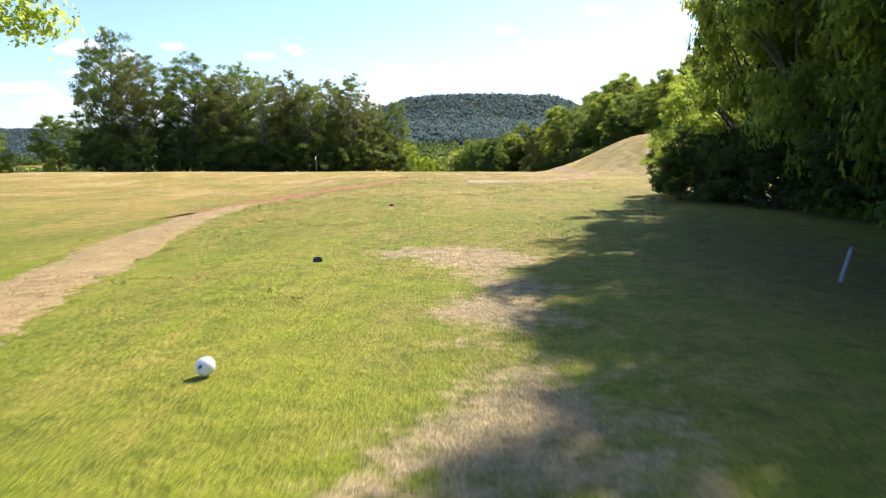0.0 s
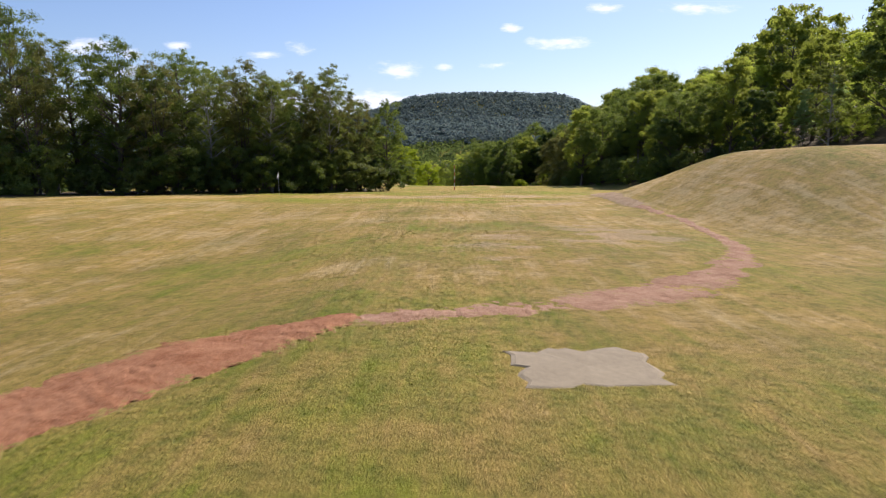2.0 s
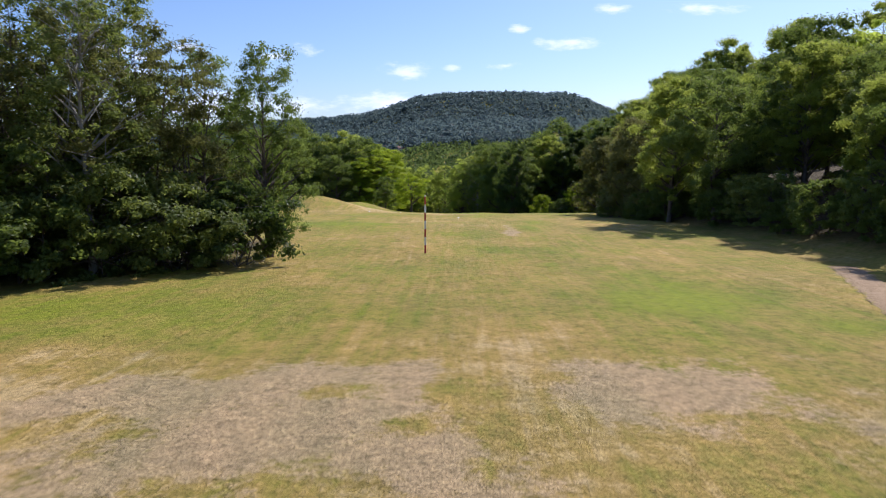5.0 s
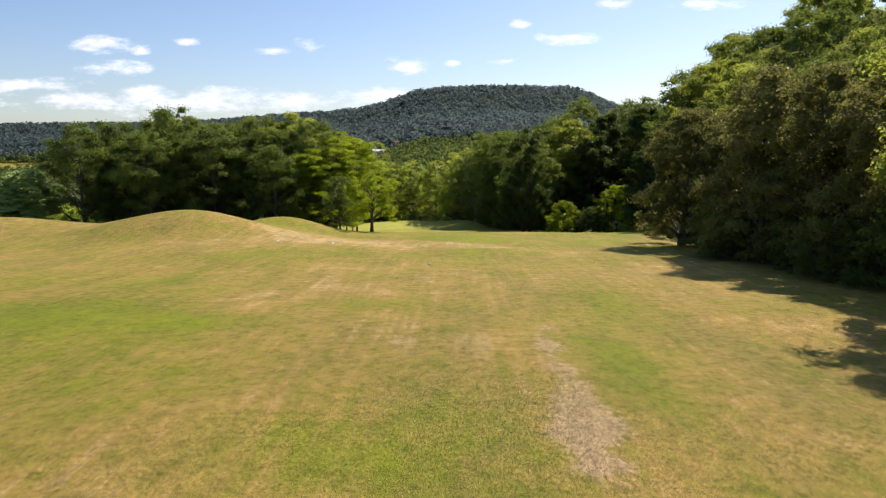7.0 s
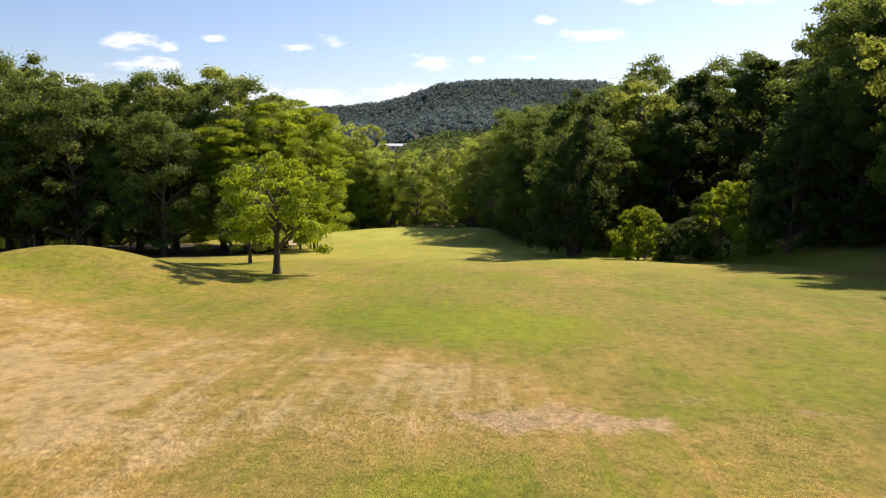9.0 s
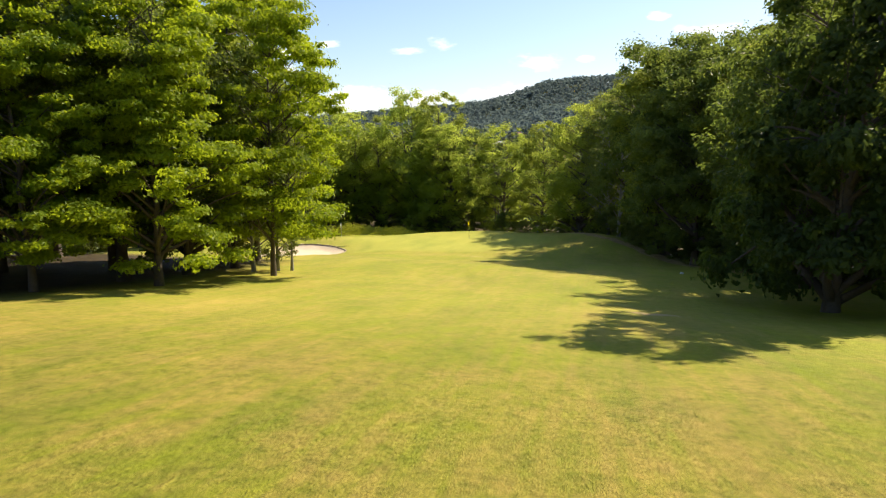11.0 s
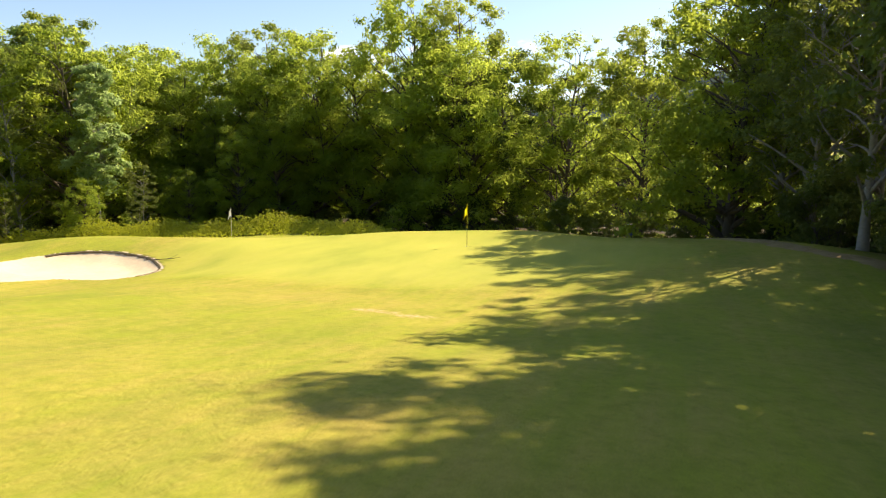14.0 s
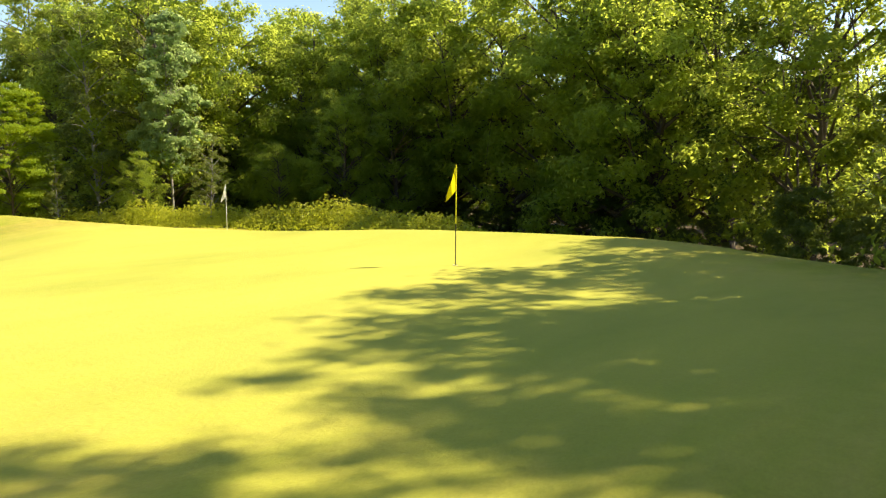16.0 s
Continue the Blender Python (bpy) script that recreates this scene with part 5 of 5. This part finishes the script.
def build_post():
    t = thing("aiming_post", (0.9, 108.2, ground_z(0.9, 108.2)), "tall aiming post banded in red and white", "post")
    bands = 7
    for i in range(bands):
        part("band", rod(-0.1 if i == 0 else 3.15 * i / bands, 3.15 * (i + 1) / bands, 0.05, 12), RED if i % 2 == 0 else WHITE, t, "red band" if i % 2 == 0 else "white band")
    bm = bmesh.new()
    bmesh.ops.create_uvsphere(bm, u_segments=12, v_segments=6, radius=0.052, matrix=pose(0, 0, 3.15))
    part("cap", bm, WHITE, t)


build_post()


def build_tee_ball():
    t = thing("tee_marker", (-1.42, 3.92, ground_z(-1.42, 3.92)), "white golf-ball-shaped tee marker with dimples", "tee marker", "tee markers")
    bm = bmesh.new()
    bmesh.ops.create_icosphere(bm, subdivisions=4, radius=0.058, matrix=pose(0, 0, 0.062))
    for v in bm.verts:
        d = v.co - Vector((0, 0, 0.062))
        a, b = math.atan2(d.y, d.x), math.asin(max(-1, min(1, d.z / d.length)))
        v.co = Vector((0, 0, 0.062)) + d * (1 - 0.03 * max(0, math.cos(a * 9) * math.cos(b * 9)))
    for f in bm.faces:
        f.smooth = True
    part("ball", bm, WHITE, t)
    part("peg", rod(-0.08, 0.02, 0.008), BLACK, t)
    bm = bmesh.new()
    bmesh.ops.create_circle(bm, cap_ends=True, segments=12, radius=0.014, matrix=pose(-0.01, -0.0575, 0.075, 90, 0, 8))
    part("mark", bm, BLACK, t, "small dark round mark")


build_tee_ball()


def build_low_marker(x, y, s, label, mat):
    t = thing("tee_marker", (x, y, ground_z(x, y)), label, "tee marker", "tee markers", 12)
    bm = bmesh.new()
    bmesh.ops.create_cube(bm, size=1, matrix=pose(0, 0, 0.035 * s) @ Matrix.Diagonal((0.14 * s, 0.08 * s, 0.07 * s, 1)))
    for v in bm.verts:
        if v.co.z > 0.04 * s:
            v.co.x *= 0.7
            v.co.y *= 0.7
    bmesh.ops.bevel(bm, geom=bm.edges[:], offset=0.012 * s, segments=2, affect="EDGES")
    part("block", bm, mat, t)
    part("peg", rod(-0.08, 0.01, 0.008), BLACK, t)


build_low_marker(-1.55, 8.3, 0.9, "small black tee marker block on the grass", BLACK)
build_low_marker(-1.25, 16.4, 0.7, "small dark red tee marker block on the grass", RED)


def build_stone(x, y, s, turn):
    """A small whitewashed marker stone, uneven and half sunk in the turf."""
    r = np.random.default_rng(int(turn))
    t = thing("marker_stone", (x, y, ground_z(x, y)), "small whitewashed marker stone in the dry grass", "stone", "marker stones", turn)
    bm = bmesh.new()
    bmesh.ops.create_icosphere(bm, subdivisions=2, radius=0.11 * s)
    for v in bm.verts:
        v.co *= 1 + r.normal() * 0.07
        v.co.z = v.co.z * 0.6 + 0.03
    for f in bm.faces:
        f.smooth = True
    part("stone", bm, WHITE, t)


for x, y, s_, turn in ((-8.1, 154.9, 0.9, 10), (-4.2, 154.6, 0.8, 70), (2.9, 144.3, 0.9, 130), (11.0, 223.6, 1.0, 200)):
    build_stone(x, y, s_, turn)


def build_washer():
    t = thing("ball_washer", (-0.3, 258.9, ground_z(-0.3, 258.9)), "ball washer on a post with a small sign board", "ball washer", turn=60)
    part("post", rod(-0.1, 1.0, 0.03), BLACK, t)
    bm = bmesh.new()
    bmesh.ops.create_cube(bm, size=1, matrix=pose(0, 0, 0.62) @ Matrix.Diagonal((0.2, 0.2, 0.34, 1)))
    bmesh.ops.bevel(bm, geom=bm.edges[:], offset=0.03, segments=2, affect="EDGES")
    part("body", bm, BLUE, t)
    bm = bmesh.new()
    bmesh.ops.create_cube(bm, size=1, matrix=pose(-0.1, 0, 1.02, 0, 12, 0) @ Matrix.Diagonal((0.42, 0.24, 0.04, 1)))
    bmesh.ops.bevel(bm, geom=bm.edges[:], offset=0.01, segments=1, affect="EDGES")
    part("board", bm, WHITE, t, "pale sign board")
    v, f = tube([(0, 0, 0.79), (0, 0, 0.92), (0.06, 0, 0.96)], [0.012, 0.012, 0.015], 8)
    part("handle", mesh_np("handle", v, f, BLACK), None, t)


build_washer()


def build_stake(x, y, h, lean):
    t = thing("marker_stake", (x, y, ground_z(x, y)), "pale leaning marker stake at the edge of the trees", "stake")
    t.matrix_world = pose(x, y, ground_z(x, y), 0, lean, 0)
    part("shaft", rod(-0.05, h, 0.018, 8), STAKE_GREY, t)
    v, f = tube([(0, 0, h), (0, 0, h + 0.04)], [0.022, 0.004], 8)
    part("tip", mesh_np("tip", v, f, BLUE), None, t)


build_stake(4.1, 6.9, 0.34, 14)


def build_twig(x, y, turn):
    """A small dead branch with two side shoots lying on the turf."""
    t = thing("fallen_twig", (x, y, ground_z(x, y)), "small dead forked twig lying on the turf by the bunker", "twig", turn=turn)
    for name, line, r in (("stem", [(-0.55, 0.0, 0.03), (-0.1, 0.03, 0.05), (0.35, 0.0, 0.09), (0.75, -0.06, 0.16)], 0.02),
                          ("shoot", [(0.1, 0.02, 0.06), (0.35, 0.22, 0.14), (0.5, 0.3, 0.24)], 0.012), ("shoot", [(-0.15, 0.02, 0.05), (-0.4, -0.18, 0.10), (-0.62, -0.22, 0.2)], 0.012)):
        v, f = tube(line, np.linspace(r, r * 0.35, len(line)), 6)
        part(name, mesh_np(name, v, f, BARK), None, t)


build_twig(-19.8, 246.6, 20)


# ---- village in the valley ----
ROOF, WALL, TILE = paint("metal_roof", (0.72, 0.72, 0.72), 0.4), paint("render_wall", (0.55, 0.50, 0.44)), paint("roof_tile", (0.28, 0.14, 0.10))


def build_house(name, x, y, sx, sy, h, roof_h, turn, roof_mat, label, windows):
    t = thing(name, (x, y, ground_z(x, y)), label, "building", "village", turn)
    bm = bmesh.new()
    bmesh.ops.create_cube(bm, size=1, matrix=pose(0, 0, h / 2 - 1.5) @ Matrix.Diagonal((sx, sy, h + 3, 1)))
    part("wall", bm, WALL, t)
    bm = bmesh.new()
    a, b = sx / 2 + 0.5, sy / 2 + 0.6
    p = [bm.verts.new(c) for c in ((-a, -b, h), (a, -b, h), (a, b, h), (-a, b, h), (-a, 0, h + roof_h), (a, 0, h + roof_h))]
    for q in ((0, 1, 5, 4), (2, 3, 4, 5), (0, 4, 3), (1, 2, 5), (0, 3, 2, 1)):
        bm.faces.new([p[i] for i in q])
    part("roof", bm, roof_mat, t)
    for i in range(windows):
        bm = bmesh.new()
        bmesh.ops.create_cube(bm, size=1, matrix=pose((i + 0.5) / windows * sx - sx / 2, -sy / 2 - 0.05, h * 0.55) @ Matrix.Diagonal((sx / windows * 0.45, 0.12, h * 0.35, 1)))
        part("window", bm, BLACK, t)


for x, y, sx, sy, h, rh, turn, mat, label, win in ((-92, 960, 46, 20, 6, 2.5, 6, ROOF, "long low works hall with a pale metal roof", 9),
                                                    (-70, 1010, 14, 9, 6, 4, 20, TILE, "village house with a brown tiled roof", 3),
                                                    (-46, 1030, 12, 9, 6, 4, -10, TILE, "village house with a brown tiled roof", 3),
                                                    (-100, 1060, 13, 10, 6, 4, 5, TILE, "village house with a brown tiled roof", 3)):
    build_house("works_hall" if sx > 30 else "house", x, y, sx, sy, h, rh, turn, mat, label, win)


# ---- grass blades along the flight ----
def build_grass():
    r = np.random.default_rng(31)
    k = 100000
    y = r.uniform(0.8, 262, k)
    mid = np.interp(y, [0, 60, 110, 190, 240, 262], [0, 2, 4.3, 4, 0, -6])
    x = mid + r.normal(size=k) * 5.2
    d, b, g, w = cover(x, y)
    ok = (g < 0.53) & (bunker_inside(x, y) < -0.1) & (r.uniform(size=k) > b * 1.1) & (np.hypot(x - 2, y - 31.4) > 1.3) & (w < 0.5)
    # tufts gather in patches
    ok &= value_noise(x, y, 0.7, 1) + 0.6 * value_noise(x, y, 0.2, 2) + r.normal(size=k) * 0.15 > 0.72
    x, y, d = x[ok], y[ok], d[ok]
    k = len(x)
    root = np.stack([x, y, land(x, y) - 0.004], 1)
    vs, cs = [], []
    for q in range(3):
        a = r.uniform(0, 2 * np.pi, k)
        w = r.uniform(0.003, 0.007, k)
        h = r.uniform(0.008, 0.022, k)
        off = r.normal(size=(k, 2)) * 0.025
        side = np.stack([np.cos(a) * w, np.sin(a) * w, np.zeros(k)], 1)
        bend = np.stack([np.sin(a) * h * 1.7, -np.cos(a) * h * 1.7, h], 1)
        base = root + np.stack([off[:, 0], off[:, 1], np.zeros(k)], 1)
        vs.append(np.stack([base + side, base - side, base + bend], 1))
        cs.append(np.clip(d + r.normal(size=k) * 0.2, 0, 1))
    v = np.concatenate(vs).reshape(-1, 3)
    f = np.arange(len(v)).reshape(-1, 3)
    me = mesh_np("grass_blades", v, f, TURF)
    dry = np.repeat(np.concatenate(cs), 3)
    col = me.color_attributes.new("cover", "FLOAT_COLOR", "POINT")
    col.data.foreach_set("color", np.stack([dry, dry * 0, dry * 0, dry * 0], 1).astype(np.float32).ravel())
    tagged(new("grass_blades", me), "short uneven blades of mown grass", "grass", kind="stuff")


build_grass()


def build_tufts():
    """Coarser tussocks left standing in the dry grass of the first fairway."""
    r = np.random.default_rng(47)
    k = 9000
    y = r.uniform(6, 112, k)
    x = np.interp(y, [0, 60, 112], [0, 2, 4.3]) + r.normal(size=k) * 6
    d, b, g, w = cover(x, y)
    ok = (value_noise(x, y, 2.4, 5) + 0.7 * value_noise(x, y, 0.6, 6) > 0.98) & (np.hypot(x - 2, y - 31.4) > 1.35) & (w < 0.4)
    x, y, d = x[ok], y[ok], d[ok]
    n = 9
    size = np.repeat(r.uniform(0.5, 1.3, len(x)), n)
    px = np.repeat(x, n) + r.normal(size=len(size)) * 0.045 * size
    py = np.repeat(y, n) + r.normal(size=len(size)) * 0.045 * size
    a = r.uniform(0, 2 * np.pi, len(size))
    h, wd = r.uniform(0.02, 0.05, len(size)) * size, r.uniform(0.004, 0.009, len(size))
    base = np.stack([px, py, land(px, py) - 0.004], 1)
    side = np.stack([np.cos(a) * wd, np.sin(a) * wd, np.zeros(len(a))], 1)
    bend = np.stack([np.sin(a) * h * 1.1, -np.cos(a) * h * 1.1, h], 1)
    v = np.stack([base + side, base - side, base + bend], 1).reshape(-1, 3)
    me = mesh_np("grass_tufts", v, np.arange(len(v)).reshape(-1, 3), TURF)
    dry = np.repeat(np.clip(np.repeat(d, n) - 0.2 + r.normal(size=len(a)) * 0.22, 0, 1), 3)
    col = me.color_attributes.new("cover", "FLOAT_COLOR", "POINT")
    col.data.foreach_set("color", np.stack([dry, dry * 0, dry * 0, dry * 0], 1).astype(np.float32).ravel())
    tagged(new("grass_tufts", me), "scattered coarse tussocks in the dry grass", "grass", kind="stuff")


build_tufts()
